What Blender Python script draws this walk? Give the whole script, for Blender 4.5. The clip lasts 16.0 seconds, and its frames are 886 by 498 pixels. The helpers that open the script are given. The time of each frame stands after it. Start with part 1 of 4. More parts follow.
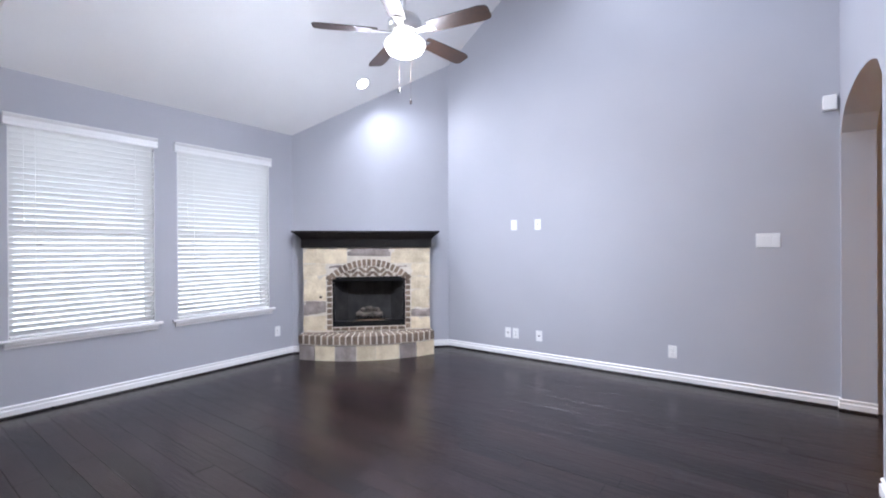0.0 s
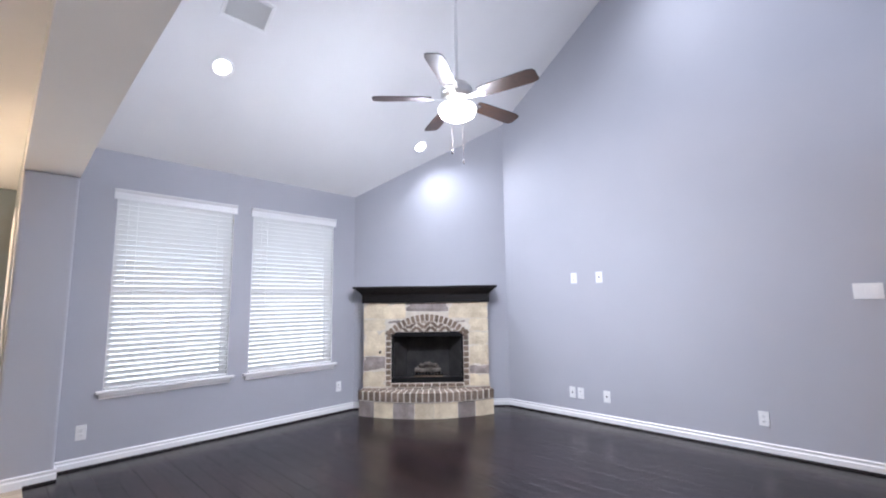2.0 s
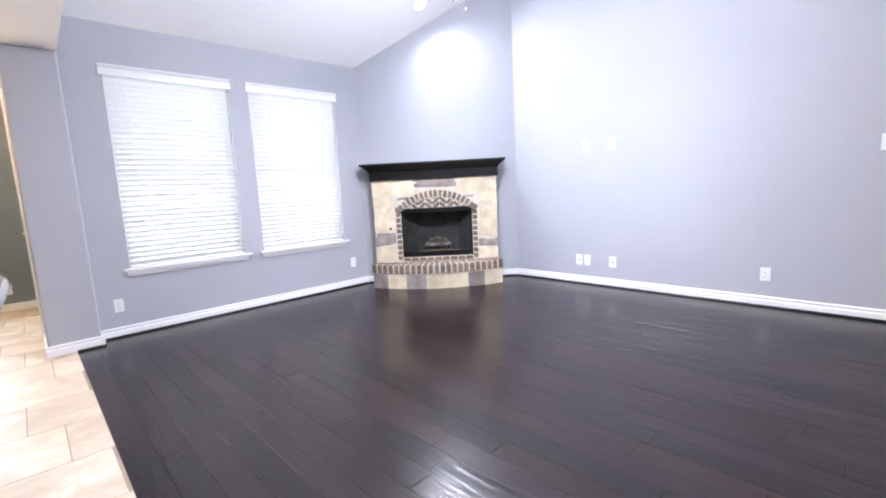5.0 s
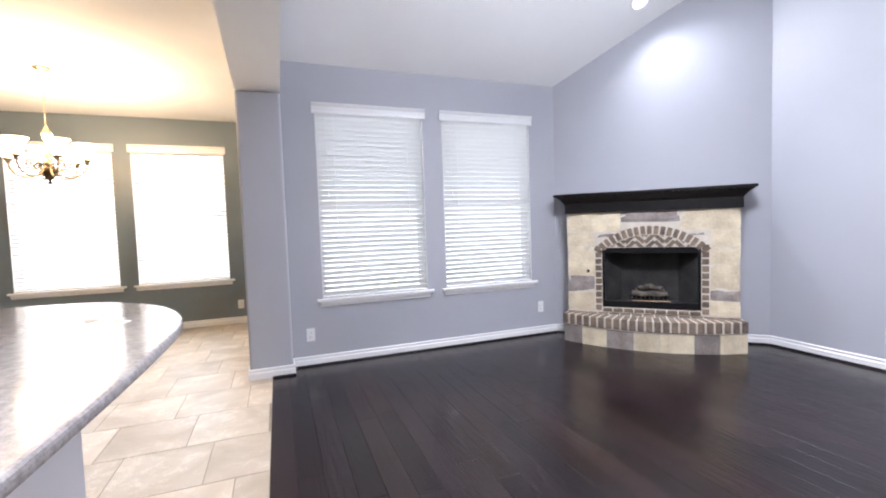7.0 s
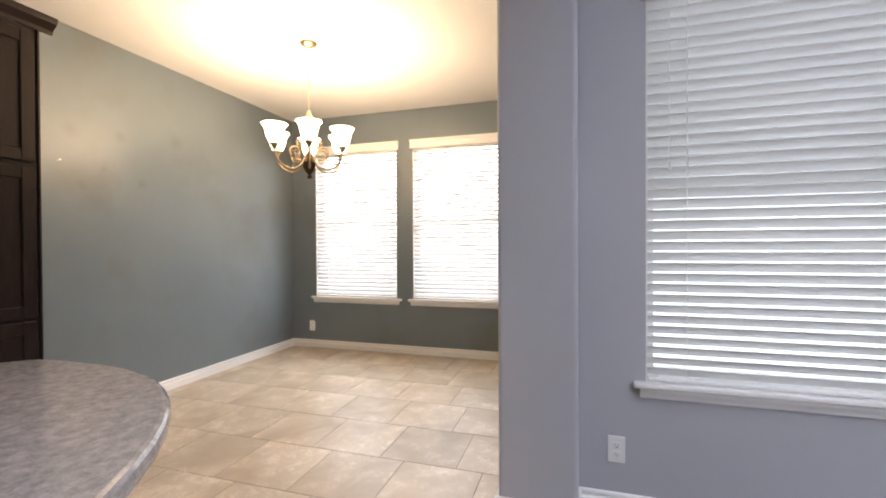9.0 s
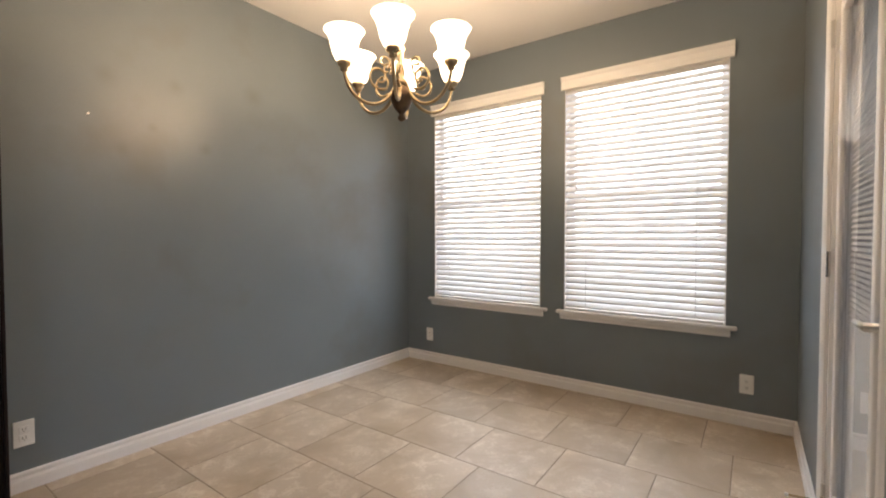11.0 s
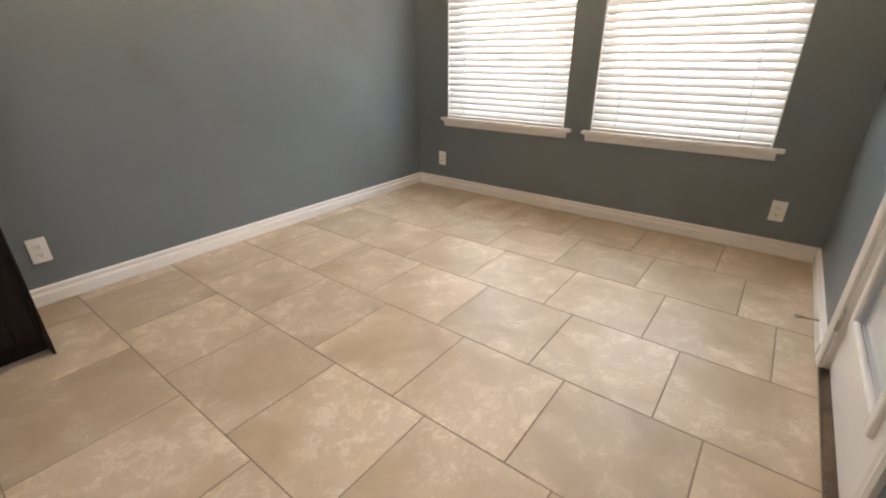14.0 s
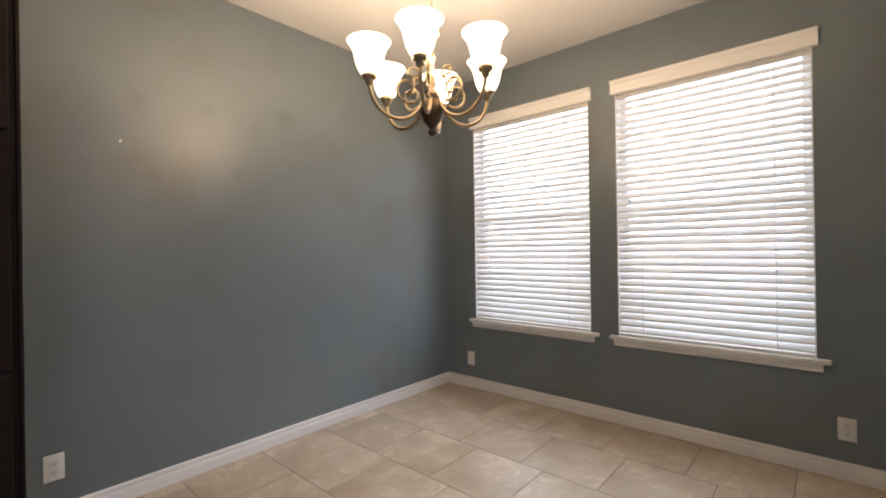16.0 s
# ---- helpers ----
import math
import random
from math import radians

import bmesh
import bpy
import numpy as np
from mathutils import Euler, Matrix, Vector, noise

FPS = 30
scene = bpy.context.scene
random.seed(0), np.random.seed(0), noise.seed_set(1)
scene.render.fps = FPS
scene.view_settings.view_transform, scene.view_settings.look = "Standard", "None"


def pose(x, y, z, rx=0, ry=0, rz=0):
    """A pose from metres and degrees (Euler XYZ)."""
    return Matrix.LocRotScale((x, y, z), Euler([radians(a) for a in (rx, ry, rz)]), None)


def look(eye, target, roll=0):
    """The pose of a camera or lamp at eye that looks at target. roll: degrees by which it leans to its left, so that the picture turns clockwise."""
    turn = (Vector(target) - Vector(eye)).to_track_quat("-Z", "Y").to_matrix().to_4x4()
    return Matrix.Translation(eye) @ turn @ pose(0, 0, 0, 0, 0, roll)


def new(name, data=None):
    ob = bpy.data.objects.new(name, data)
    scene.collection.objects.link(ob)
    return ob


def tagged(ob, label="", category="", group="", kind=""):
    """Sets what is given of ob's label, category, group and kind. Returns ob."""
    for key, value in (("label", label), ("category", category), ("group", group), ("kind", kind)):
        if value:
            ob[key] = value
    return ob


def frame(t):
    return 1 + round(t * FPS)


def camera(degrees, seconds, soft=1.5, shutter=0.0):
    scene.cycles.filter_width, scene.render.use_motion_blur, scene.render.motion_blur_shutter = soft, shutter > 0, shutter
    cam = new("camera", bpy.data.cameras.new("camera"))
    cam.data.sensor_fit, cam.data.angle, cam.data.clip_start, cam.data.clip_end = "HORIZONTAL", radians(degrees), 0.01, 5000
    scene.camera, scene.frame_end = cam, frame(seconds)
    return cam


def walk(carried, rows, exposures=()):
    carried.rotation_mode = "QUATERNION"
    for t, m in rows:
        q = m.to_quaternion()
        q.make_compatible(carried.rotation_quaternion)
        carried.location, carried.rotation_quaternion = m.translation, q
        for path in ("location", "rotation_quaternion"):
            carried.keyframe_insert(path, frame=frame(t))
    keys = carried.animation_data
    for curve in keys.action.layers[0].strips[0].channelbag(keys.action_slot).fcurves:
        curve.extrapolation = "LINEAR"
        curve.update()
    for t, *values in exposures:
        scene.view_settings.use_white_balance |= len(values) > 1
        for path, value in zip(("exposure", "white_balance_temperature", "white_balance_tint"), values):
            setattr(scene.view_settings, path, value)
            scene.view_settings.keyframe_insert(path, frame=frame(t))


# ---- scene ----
cam = camera(91.2, 16.0, soft=2.0)
PATH = [
    (0, (-0.080, 0.085, 1.275), (-1.263, 1.697, 1.271), -0.3),
    (0.5, (-0.077, 0.088, 1.243), (-1.507, 1.485, 1.286), -0.4),
    (1, (-0.087, 0.058, 1.258), (-1.511, 1.458, 1.367), -0.4),
    (1.5, (-0.081, 0.044, 1.313), (-1.445, 1.469, 1.639), -0.5),
    (2, (-0.032, 0.103, 1.285), (-1.417, 1.525, 1.530), -0.8),
    (2.5, (-0.013, 0.141, 1.150), (-1.383, 1.583, 0.941), -0.6),
    (3, (-0.052, 0.146, 1.089), (-1.295, 1.521, 0.339), 0.2),
    (3.5, (-0.072, 0.129, 1.078), (-1.215, 1.415, 0.059), 0.3),
    (4, (-0.061, 0.150, 1.087), (-1.202, 1.430, 0.057), 0.1),
    (4.5, (-0.026, 0.160, 1.051), (-1.306, 1.543, 0.381), -2.1),
    (4.7, (-0.027, 0.152, 1.088), (-1.364, 1.589, 0.704), -1.9),
    (6.8, (-0.559, 0.380, 1.232), (-2.366, 1.229, 1.116), -2.0),
    (7, (-0.703, 0.431, 1.211), (-2.570, 1.141, 1.104), -1.9),
    (7.5, (-1.163, 0.561, 1.197), (-3.148, 0.790, 1.106), 0.9),
    (8, (-1.667, 0.575, 1.194), (-3.663, 0.500, 1.094), -1.1),
    (8.5, (-2.160, 0.569, 1.197), (-4.122, 0.181, 1.160), -0.2),
    (9, (-2.650, 0.500, 1.186), (-4.560, -0.089, 1.168), -0.3),
    (9.5, (-3.053, 0.360, 1.212), (-4.907, -0.384, 1.136), -2.3),
    (10, (-3.480, 0.214, 1.182), (-5.191, -0.822, 1.162), 0.6),
    (10.2, (-3.603, 0.153, 1.174), (-5.262, -0.964, 1.169), 0.8),
    (12.3, (-4.009, -0.191, 1.120), (-5.596, -1.387, 0.894), 0.7),
    (12.5, (-4.025, -0.185, 1.119), (-5.589, -1.351, 0.675), 0.8),
    (13, (-4.020, -0.205, 1.057), (-5.481, -1.262, 0.190), 0.8),
    (13.5, (-4.051, -0.157, 1.028), (-5.439, -1.205, 0.041), 0.6),
    (14, (-4.044, -0.154, 1.068), (-5.493, -1.266, 0.255), -0.2),
    (14.5, (-4.070, -0.142, 1.198), (-5.628, -1.376, 0.977), -0.6),
    (15, (-4.005, -0.150, 1.218), (-5.578, -1.384, 1.282), 0.5),
    (15.5, (-4.042, -0.124, 1.218), (-5.608, -1.367, 1.267), 0.5),
    (16, (-4.059, -0.141, 1.202), (-5.561, -1.462, 1.204), -0.9),
]
walk(cam, [(t, look(eye, target, roll)) for t, eye, target, roll in PATH],
     exposures=[(0.0, 0.2, 6400, 12), (0.5, 0.3, 6450, 12), (1.5, 0.25, 6500, 13), (2.0, 0.15, 6450, 13), (2.5, -0.12, 6450, 13), (2.9, -0.03, 6350, 14), (3.3, 0.3, 6250, 15), (4.0, 0.42, 6250, 15), (4.4, 0.74, 6450, 13), (4.7, 0.76, 6500, 13),
                (7.0, 0.28, 6650, 12), (8.0, 0.08, 6800, 12), (9.0, -0.2, 6850, 12), (10.0, -0.5, 6850, 13), (12.3, -0.92, 6750, 12), (13.0, -0.7, 7000, 11),
                (13.6, -0.45, 7050, 11), (14.2, -0.4, 6950, 11), (14.6, -0.06, 6650, 12), (15.1, -0.40, 6450, 12), (16.0, -0.88, 6500, 13)])

# ---- world and light ----
world = bpy.data.worlds.new("world")
scene.world = world
world.use_nodes = True
wn = world.node_tree.nodes
sky = wn.new("ShaderNodeTexSky")
sky.sky_type = "NISHITA"
sky.sun_disc = False
sky.sun_elevation, sky.sun_rotation = radians(48), radians(70)
wn["Background"].inputs["Strength"].default_value = 0.15
world.node_tree.links.new(sky.outputs[0], wn["Background"].inputs["Color"])

COOL, WARM = (0.79, 0.85, 1.0), (1.0, 0.72, 0.46)
CHAND_W, FAN_W, CAN_W, FAN_TURN = 22.0, 155.0, 190.0, 0.18


def lamp(name, kind, at, power, colour, size=0.05, aim=None, spot=None):
    data = bpy.data.lights.new(name, kind)
    data.energy, data.color = power, colour
    if kind == "AREA":
        data.shape, data.size = "DISK", size
    else:
        data.shadow_soft_size = size
    if spot:
        data.spot_size, data.spot_blend = radians(spot), 1.0
    ob = new(name, data)
    ob.matrix_world = look(at, aim) if aim else pose(*at)
    return ob


sun = bpy.data.lights.new("sun", "SUN")
sun.energy, sun.angle, sun.color = 2.5, radians(0.5), (1.0, 0.95, 0.88)
new("sun", sun).matrix_world = look((20, 8, 25), (0, 0, 0))

# ---- plan ----
XW, YR, XD, YB, YP = -4.70, 4.68, -7.055, -2.722, 0.173   # window wall, long wall, dining wall, back wall, pier side
XE, XK = 0.42, 2.2            # east wall of the living room, kitchen end
EDGE = 0.338                  # where the wood meets the tile
CEIL, SLOPE, RIDGE = 2.66, 0.735, -0.9
CA, CB = Vector((XW, 3.27, 0)), Vector((-3.36, YR, 0))    # ends of the corner wall


def vault(x):
    return CEIL + SLOPE * (min(x, RIDGE) - XW)


# ---- materials ----
def material(name, rough=0.6, metal=0.0):
    m = bpy.data.materials.new(name)
    m.use_nodes = True
    b = m.node_tree.nodes["Principled BSDF"]
    b.inputs["Roughness"].default_value, b.inputs["Metallic"].default_value = rough, metal
    return m, m.node_tree.nodes, m.node_tree.links, b


def surface(name, a, b, rough=0.6, metal=0.0, fine=60.0, broad=2.0, bump=0.1, rvar=0.08, per_object=0.0, stretch=(1, 1, 1), depth=0.002, spec=0.5, smudge=None, stains=()):
    """A paint-like surface: two colours mixed at two scales, with fine relief."""
    m, n, l, p = material(name, rough, metal)
    geo, mapping = n.new("ShaderNodeNewGeometry"), n.new("ShaderNodeMapping")
    mapping.inputs["Scale"].default_value = stretch
    l.new(geo.outputs["Position"], mapping.inputs["Vector"])
    big, small = n.new("ShaderNodeTexNoise"), n.new("ShaderNodeTexNoise")
    big.inputs["Scale"].default_value, small.inputs["Scale"].default_value = broad, fine
    big.inputs["Detail"].default_value, small.inputs["Detail"].default_value = 5, 3
    for t in (big, small):
        l.new(mapping.outputs[0], t.inputs["Vector"])
    mix = n.new("ShaderNodeMath")
    mix.operation = "MULTIPLY_ADD"
    l.new(small.outputs["Fac"], mix.inputs[0])
    mix.inputs[1].default_value = 0.35
    l.new(big.outputs["Fac"], mix.inputs[2])
    ramp = n.new("ShaderNodeValToRGB")
    ramp.color_ramp.elements[0].position, ramp.color_ramp.elements[1].position = 0.45, 0.9
    ramp.color_ramp.elements[0].color, ramp.color_ramp.elements[1].color = (*a, 1), (*b, 1)
    l.new(mix.outputs[0], ramp.inputs[0])
    colour = ramp.outputs[0]
    if per_object:
        info, hsv, rng = n.new("ShaderNodeObjectInfo"), n.new("ShaderNodeHueSaturation"), n.new("ShaderNodeMapRange")
        rng.inputs["To Min"].default_value, rng.inputs["To Max"].default_value = 1 - per_object, 1 + per_object
        l.new(info.outputs["Random"], rng.inputs["Value"])
        l.new(rng.outputs[0], hsv.inputs["Value"])
        l.new(colour, hsv.inputs["Color"])
        colour = hsv.outputs[0]
    if smudge:
        cloud, edge, tint = n.new("ShaderNodeTexNoise"), n.new("ShaderNodeMapRange"), n.new("ShaderNodeMix")
        cloud.inputs["Scale"].default_value, cloud.inputs["Detail"].default_value = 1.7, 4
        edge.inputs["From Min"].default_value, edge.inputs["From Max"].default_value, edge.inputs["To Max"].default_value = 0.52, 0.74, 0.5
        tint.data_type = "RGBA"
        l.new(mapping.outputs[0], cloud.inputs["Vector"])
        l.new(cloud.outputs["Fac"], edge.inputs["Value"])
        l.new(edge.outputs[0], tint.inputs["Factor"])
        l.new(colour, tint.inputs["A"])
        tint.inputs["B"].default_value = (*smudge, 1)
        colour = tint.outputs["Result"]
    for x, y, z, size in stains:
        away, spot, soil = n.new("ShaderNodeVectorMath"), n.new("ShaderNodeMapRange"), n.new("ShaderNodeMix")
        ragged = n.new("ShaderNodeMath")
        away.operation, ragged.operation = "DISTANCE", "MULTIPLY_ADD"
        l.new(geo.outputs["Position"], away.inputs[0])
        away.inputs[1].default_value = (x, y, z)
        l.new(big.outputs["Fac"], ragged.inputs[0])
        ragged.inputs[1].default_value = size * 2.2
        l.new(away.outputs["Value"], ragged.inputs[2])
        spot.interpolation_type = "SMOOTHSTEP"
        spot.inputs["From Min"].default_value, spot.inputs["From Max"].default_value = size * 0.9, size * 2.5
        spot.inputs["To Min"].default_value, spot.inputs["To Max"].default_value = 0.30, 0.0
        l.new(ragged.outputs[0], spot.inputs["Value"])
        soil.data_type = "RGBA"
        l.new(spot.outputs[0], soil.inputs["Factor"])
        l.new(colour, soil.inputs["A"])
        soil.inputs["B"].default_value = (0.075, 0.07, 0.06, 1)
        colour = soil.outputs["Result"]
    l.new(colour, p.inputs["Base Color"])
    rr = n.new("ShaderNodeMapRange")
    rr.inputs["To Min"].default_value, rr.inputs["To Max"].default_value = max(rough - rvar, 0.02), min(rough + rvar, 1)
    l.new(big.outputs["Fac"], rr.inputs["Value"])
    l.new(rr.outputs[0], p.inputs["Roughness"])
    bm_ = n.new("ShaderNodeBump")
    bm_.inputs["Strength"].default_value, bm_.inputs["Distance"].default_value = bump, depth
    l.new(small.outputs["Fac"], bm_.inputs["Height"])
    l.new(bm_.outputs[0], p.inputs["Normal"])
    p.inputs["Specular IOR Level"].default_value = spec
    return m


def glow(name, colour, strength):
    m, n, l, p = material(name, 0.4)
    p.inputs["Base Color"].default_value = (0.9, 0.9, 0.88, 1)
    p.inputs["Emission Color"].default_value = (*colour, 1)
    p.inputs["Emission Strength"].default_value = strength
    return m


M = {}
M["wall_blue"] = surface("wall_blue", (0.405, 0.411, 0.447), (0.435, 0.441, 0.477), 0.55, fine=220, broad=1.2, bump=0.12)
M["wall_slate"] = surface("wall_slate", (0.146, 0.178, 0.203), (0.173, 0.208, 0.234), 0.36, fine=220, broad=1.0, bump=0.15, rvar=0.03, spec=0.55, smudge=(0.125, 0.118, 0.10),
                           stains=[(-4.90, YB, 1.742, 0.035), (-5.02, YB, 1.997, 0.055), (-4.76, YB, 1.606, 0.05), (-5.18, YB, 1.67, 0.045), (-4.69, YB, 1.97, 0.075), (-5.49, YB, 2.06, 0.075)])
M["ceiling"] = surface("ceiling_white", (0.76, 0.755, 0.75), (0.81, 0.805, 0.80), 0.8, fine=160, broad=1.5, bump=0.25)
M["trim"] = surface("trim_white", (0.78, 0.77, 0.76), (0.84, 0.83, 0.82), 0.35, fine=80, bump=0.04)
M["plate"] = surface("plastic_white", (0.80, 0.80, 0.79), (0.85, 0.85, 0.84), 0.3, fine=80, bump=0.02)
M["cream"] = surface("wall_cream", (0.55, 0.42, 0.27), (0.61, 0.47, 0.31), 0.6, fine=200, broad=1.2, bump=0.1)
M["dark"] = surface("slot_black", (0.02, 0.02, 0.02), (0.03, 0.03, 0.03), 0.6)
M["mantel"] = surface("mantel_espresso", (0.005, 0.004, 0.004), (0.012, 0.009, 0.0085), 0.3, fine=40, broad=6, bump=0.1, stretch=(3, 3, 20), spec=0.35)
M["cabinet"] = surface("cabinet_espresso", (0.006, 0.003, 0.0022), (0.015, 0.0075, 0.0055), 0.42, fine=40, broad=4, bump=0.1, stretch=(20, 20, 2), spec=0.22)
M["stone"] = surface("limestone", (0.55, 0.455, 0.315), (0.78, 0.68, 0.50), 0.85, fine=50, broad=7, bump=0.9, per_object=0.12, depth=0.006)
M["stone_grey"] = surface("limestone_grey", (0.19, 0.157, 0.142), (0.36, 0.31, 0.28), 0.85, fine=50, broad=9, bump=0.9, per_object=0.18, depth=0.006)
M["brick"] = surface("brick_brown", (0.13, 0.094, 0.07), (0.265, 0.198, 0.145), 0.85, fine=90, broad=14, bump=0.8, per_object=0.25, depth=0.004)
M["mortar"] = surface("mortar", (0.56, 0.50, 0.41), (0.70, 0.64, 0.55), 0.9, fine=120, broad=12, bump=0.8, depth=0.004)
M["black_metal"] = surface("black_metal", (0.008, 0.008, 0.009), (0.015, 0.015, 0.016), 0.4, metal=0.6, fine=150, bump=0.05)
M["firebox_dark"] = surface("firebox_panel", (0.012, 0.011, 0.0105), (0.042, 0.039, 0.037), 0.8, fine=40, broad=6, bump=0.4)
M["ash_log"] = surface("ceramic_log", (0.02, 0.016, 0.013), (0.16, 0.135, 0.11), 0.9, fine=60, broad=18, bump=0.9, depth=0.006)
M["granite"] = surface("granite", (0.19, 0.174, 0.173), (0.34, 0.312, 0.31), 0.13, fine=240, broad=60, bump=0.01, rvar=0.04)
M["bronze"] = surface("antique_bronze", (0.36, 0.27, 0.16), (0.50, 0.40, 0.26), 0.3, metal=1.0, fine=90, broad=20, bump=0.05)
M["bronze_dark"] = surface("dark_bronze", (0.07, 0.045, 0.03), (0.15, 0.10, 0.06), 0.35, metal=0.9, fine=90, broad=20, bump=0.05)
M["nickel"] = surface("brushed_nickel", (0.55, 0.54, 0.53), (0.65, 0.64, 0.62), 0.28, metal=1.0, fine=200, bump=0.03)
M["fan_wood"] = surface("fan_blade_walnut", (0.012, 0.006, 0.004), (0.035, 0.017, 0.010), 0.4, fine=30, broad=5, bump=0.1, stretch=(6, 6, 6))
M["glass_lamp"] = glow("lamp_glass", (1.0, 0.80, 0.55), 7.0)
M["glass_fan"] = glow("fan_glass", (0.93, 0.96, 1.0), 9.0)
M["lens_can"] = glow("recessed_lens", (0.92, 0.95, 1.0), 14.0)
M["paper"] = surface("paper_white", (0.75, 0.75, 0.76), (0.82, 0.82, 0.83), 0.5, fine=60, bump=0.02)
M["paper_green"] = surface("paper_olive", (0.30, 0.32, 0.12), (0.42, 0.42, 0.20), 0.5, fine=60, bump=0.02)
M["print_grey"] = surface("printed_card", (0.06, 0.055, 0.05), (0.12, 0.11, 0.10), 0.45, fine=90, bump=0.02)
M["grass"] = surface("lawn", (0.04, 0.07, 0.02), (0.09, 0.12, 0.04), 0.9, fine=30, broad=3, bump=0.5)
M["fence"] = surface("fence_cedar", (0.20, 0.14, 0.09), (0.32, 0.24, 0.16), 0.85, fine=30, broad=4, bump=0.4, stretch=(6, 6, 1), per_object=0.15)
M["grout"] = surface("grout", (0.23, 0.185, 0.14), (0.32, 0.26, 0.20), 0.9, fine=200, broad=8, bump=0.3)
M["subfloor"] = surface("subfloor_dark", (0.008, 0.007, 0.006), (0.014, 0.012, 0.01), 0.8)


def slat_material():
    m, n, l, p = material("blind_vinyl", 0.4)
    p.inputs["Base Color"].default_value = (0.80, 0.80, 0.79, 1)
    tr, mixer, out = n.new("ShaderNodeBsdfTranslucent"), n.new("ShaderNodeMixShader"), n["Material Output"]
    tr.inputs["Color"].default_value = (0.85, 0.86, 0.87, 1)
    mixer.inputs[0].default_value = 0.03
    l.new(p.outputs[0], mixer.inputs[1])
    l.new(tr.outputs[0], mixer.inputs[2])
    l.new(mixer.outputs[0], out.inputs["Surface"])
    return m


M["slat"] = slat_material()


def glass_material():
    m, n, l, p = material("window_glass", 0.02)
    p.inputs["Base Color"].default_value = (1, 1, 1, 1)
    p.inputs["Transmission Weight"].default_value = 1.0
    p.inputs["IOR"].default_value = 1.1
    return m


M["glass"] = glass_material()


def plank_material():
    """Hand-scraped espresso boards, each a little different."""
    m, n, l, p = material("floor_espresso", 0.3)
    geo, info = n.new("ShaderNodeNewGeometry"), n.new("ShaderNodeObjectInfo")
    shift, add, mapping = n.new("ShaderNodeVectorMath"), n.new("ShaderNodeVectorMath"), n.new("ShaderNodeMapping")
    shift.operation = "SCALE"
    shift.inputs[0].default_value = (3.1, 7.7, 1.3)
    l.new(info.outputs["Random"], shift.inputs["Scale"])
    l.new(geo.outputs["Position"], add.inputs[0])
    l.new(shift.outputs[0], add.inputs[1])
    mapping.inputs["Scale"].default_value = (1.0, 9.0, 1.0)
    l.new(add.outputs[0], mapping.inputs["Vector"])
    grain, scrape, blotch = n.new("ShaderNodeTexNoise"), n.new("ShaderNodeTexNoise"), n.new("ShaderNodeTexNoise")
    grain.inputs["Scale"].default_value, scrape.inputs["Scale"].default_value, blotch.inputs["Scale"].default_value = 14, 5.0, 2.2
    grain.inputs["Detail"].default_value = 6
    for t in (grain, scrape):
        l.new(mapping.outputs[0], t.inputs["Vector"])
    l.new(add.outputs[0], blotch.inputs["Vector"])
    ramp = n.new("ShaderNodeValToRGB")
    ramp.color_ramp.elements[0].position, ramp.color_ramp.elements[1].position = 0.3, 0.75
    ramp.color_ramp.elements[0].color, ramp.color_ramp.elements[1].color = (0.006, 0.0036, 0.0046, 1), (0.0175, 0.0104, 0.011, 1)
    l.new(grain.outputs["Fac"], ramp.inputs[0])
    hsv, rng = n.new("ShaderNodeHueSaturation"), n.new("ShaderNodeMapRange")
    rng.inputs["To Min"].default_value, rng.inputs["To Max"].default_value = 0.6, 1.6
    l.new(info.outputs["Random"], rng.inputs["Value"])
    l.new(rng.outputs[0], hsv.inputs["Value"])
    whirl, redder, red = n.new("ShaderNodeMath"), n.new("ShaderNodeMapRange"), n.new("ShaderNodeMix")
    whirl.operation = "PINGPONG"
    l.new(info.outputs["Random"], whirl.inputs[0])
    whirl.inputs[1].default_value = 0.07
    redder.inputs["From Min"].default_value, redder.inputs["From Max"].default_value, redder.inputs["To Max"].default_value = 0.04, 0.07, 0.5
    l.new(whirl.outputs["Value"], redder.inputs["Value"])
    red.data_type = "RGBA"
    l.new(redder.outputs[0], red.inputs["Factor"])
    l.new(ramp.outputs[0], red.inputs["A"])
    red.inputs["B"].default_value = (0.017, 0.0075, 0.0055, 1)
    l.new(red.outputs["Result"], hsv.inputs["Color"])
    l.new(hsv.outputs[0], p.inputs["Base Color"])
    p.inputs["Specular IOR Level"].default_value = 0.38
    rr = n.new("ShaderNodeMapRange")
    rr.inputs["To Min"].default_value, rr.inputs["To Max"].default_value = 0.20, 0.268
    l.new(blotch.outputs["Fac"], rr.inputs["Value"])
    l.new(rr.outputs[0], p.inputs["Roughness"])
    b1, b2 = n.new("ShaderNodeBump"), n.new("ShaderNodeBump")
    # chatter marks of the scraper, in patches across the boards
    cross, marks, patch, keep, both = n.new("ShaderNodeMapping"), n.new("ShaderNodeTexNoise"), n.new("ShaderNodeMapRange"), n.new("ShaderNodeMath"), n.new("ShaderNodeMath")
    cross.inputs["Scale"].default_value = (9.0, 2.2, 1.0)
    l.new(add.outputs[0], cross.inputs["Vector"])
    l.new(cross.outputs[0], marks.inputs["Vector"])
    marks.inputs["Scale"].default_value = 7.0
    patch.inputs["From Min"].default_value, patch.inputs["From Max"].default_value, patch.inputs["To Max"].default_value = 0.50, 0.64, 0.9
    l.new(blotch.outputs["Fac"], patch.inputs["Value"])
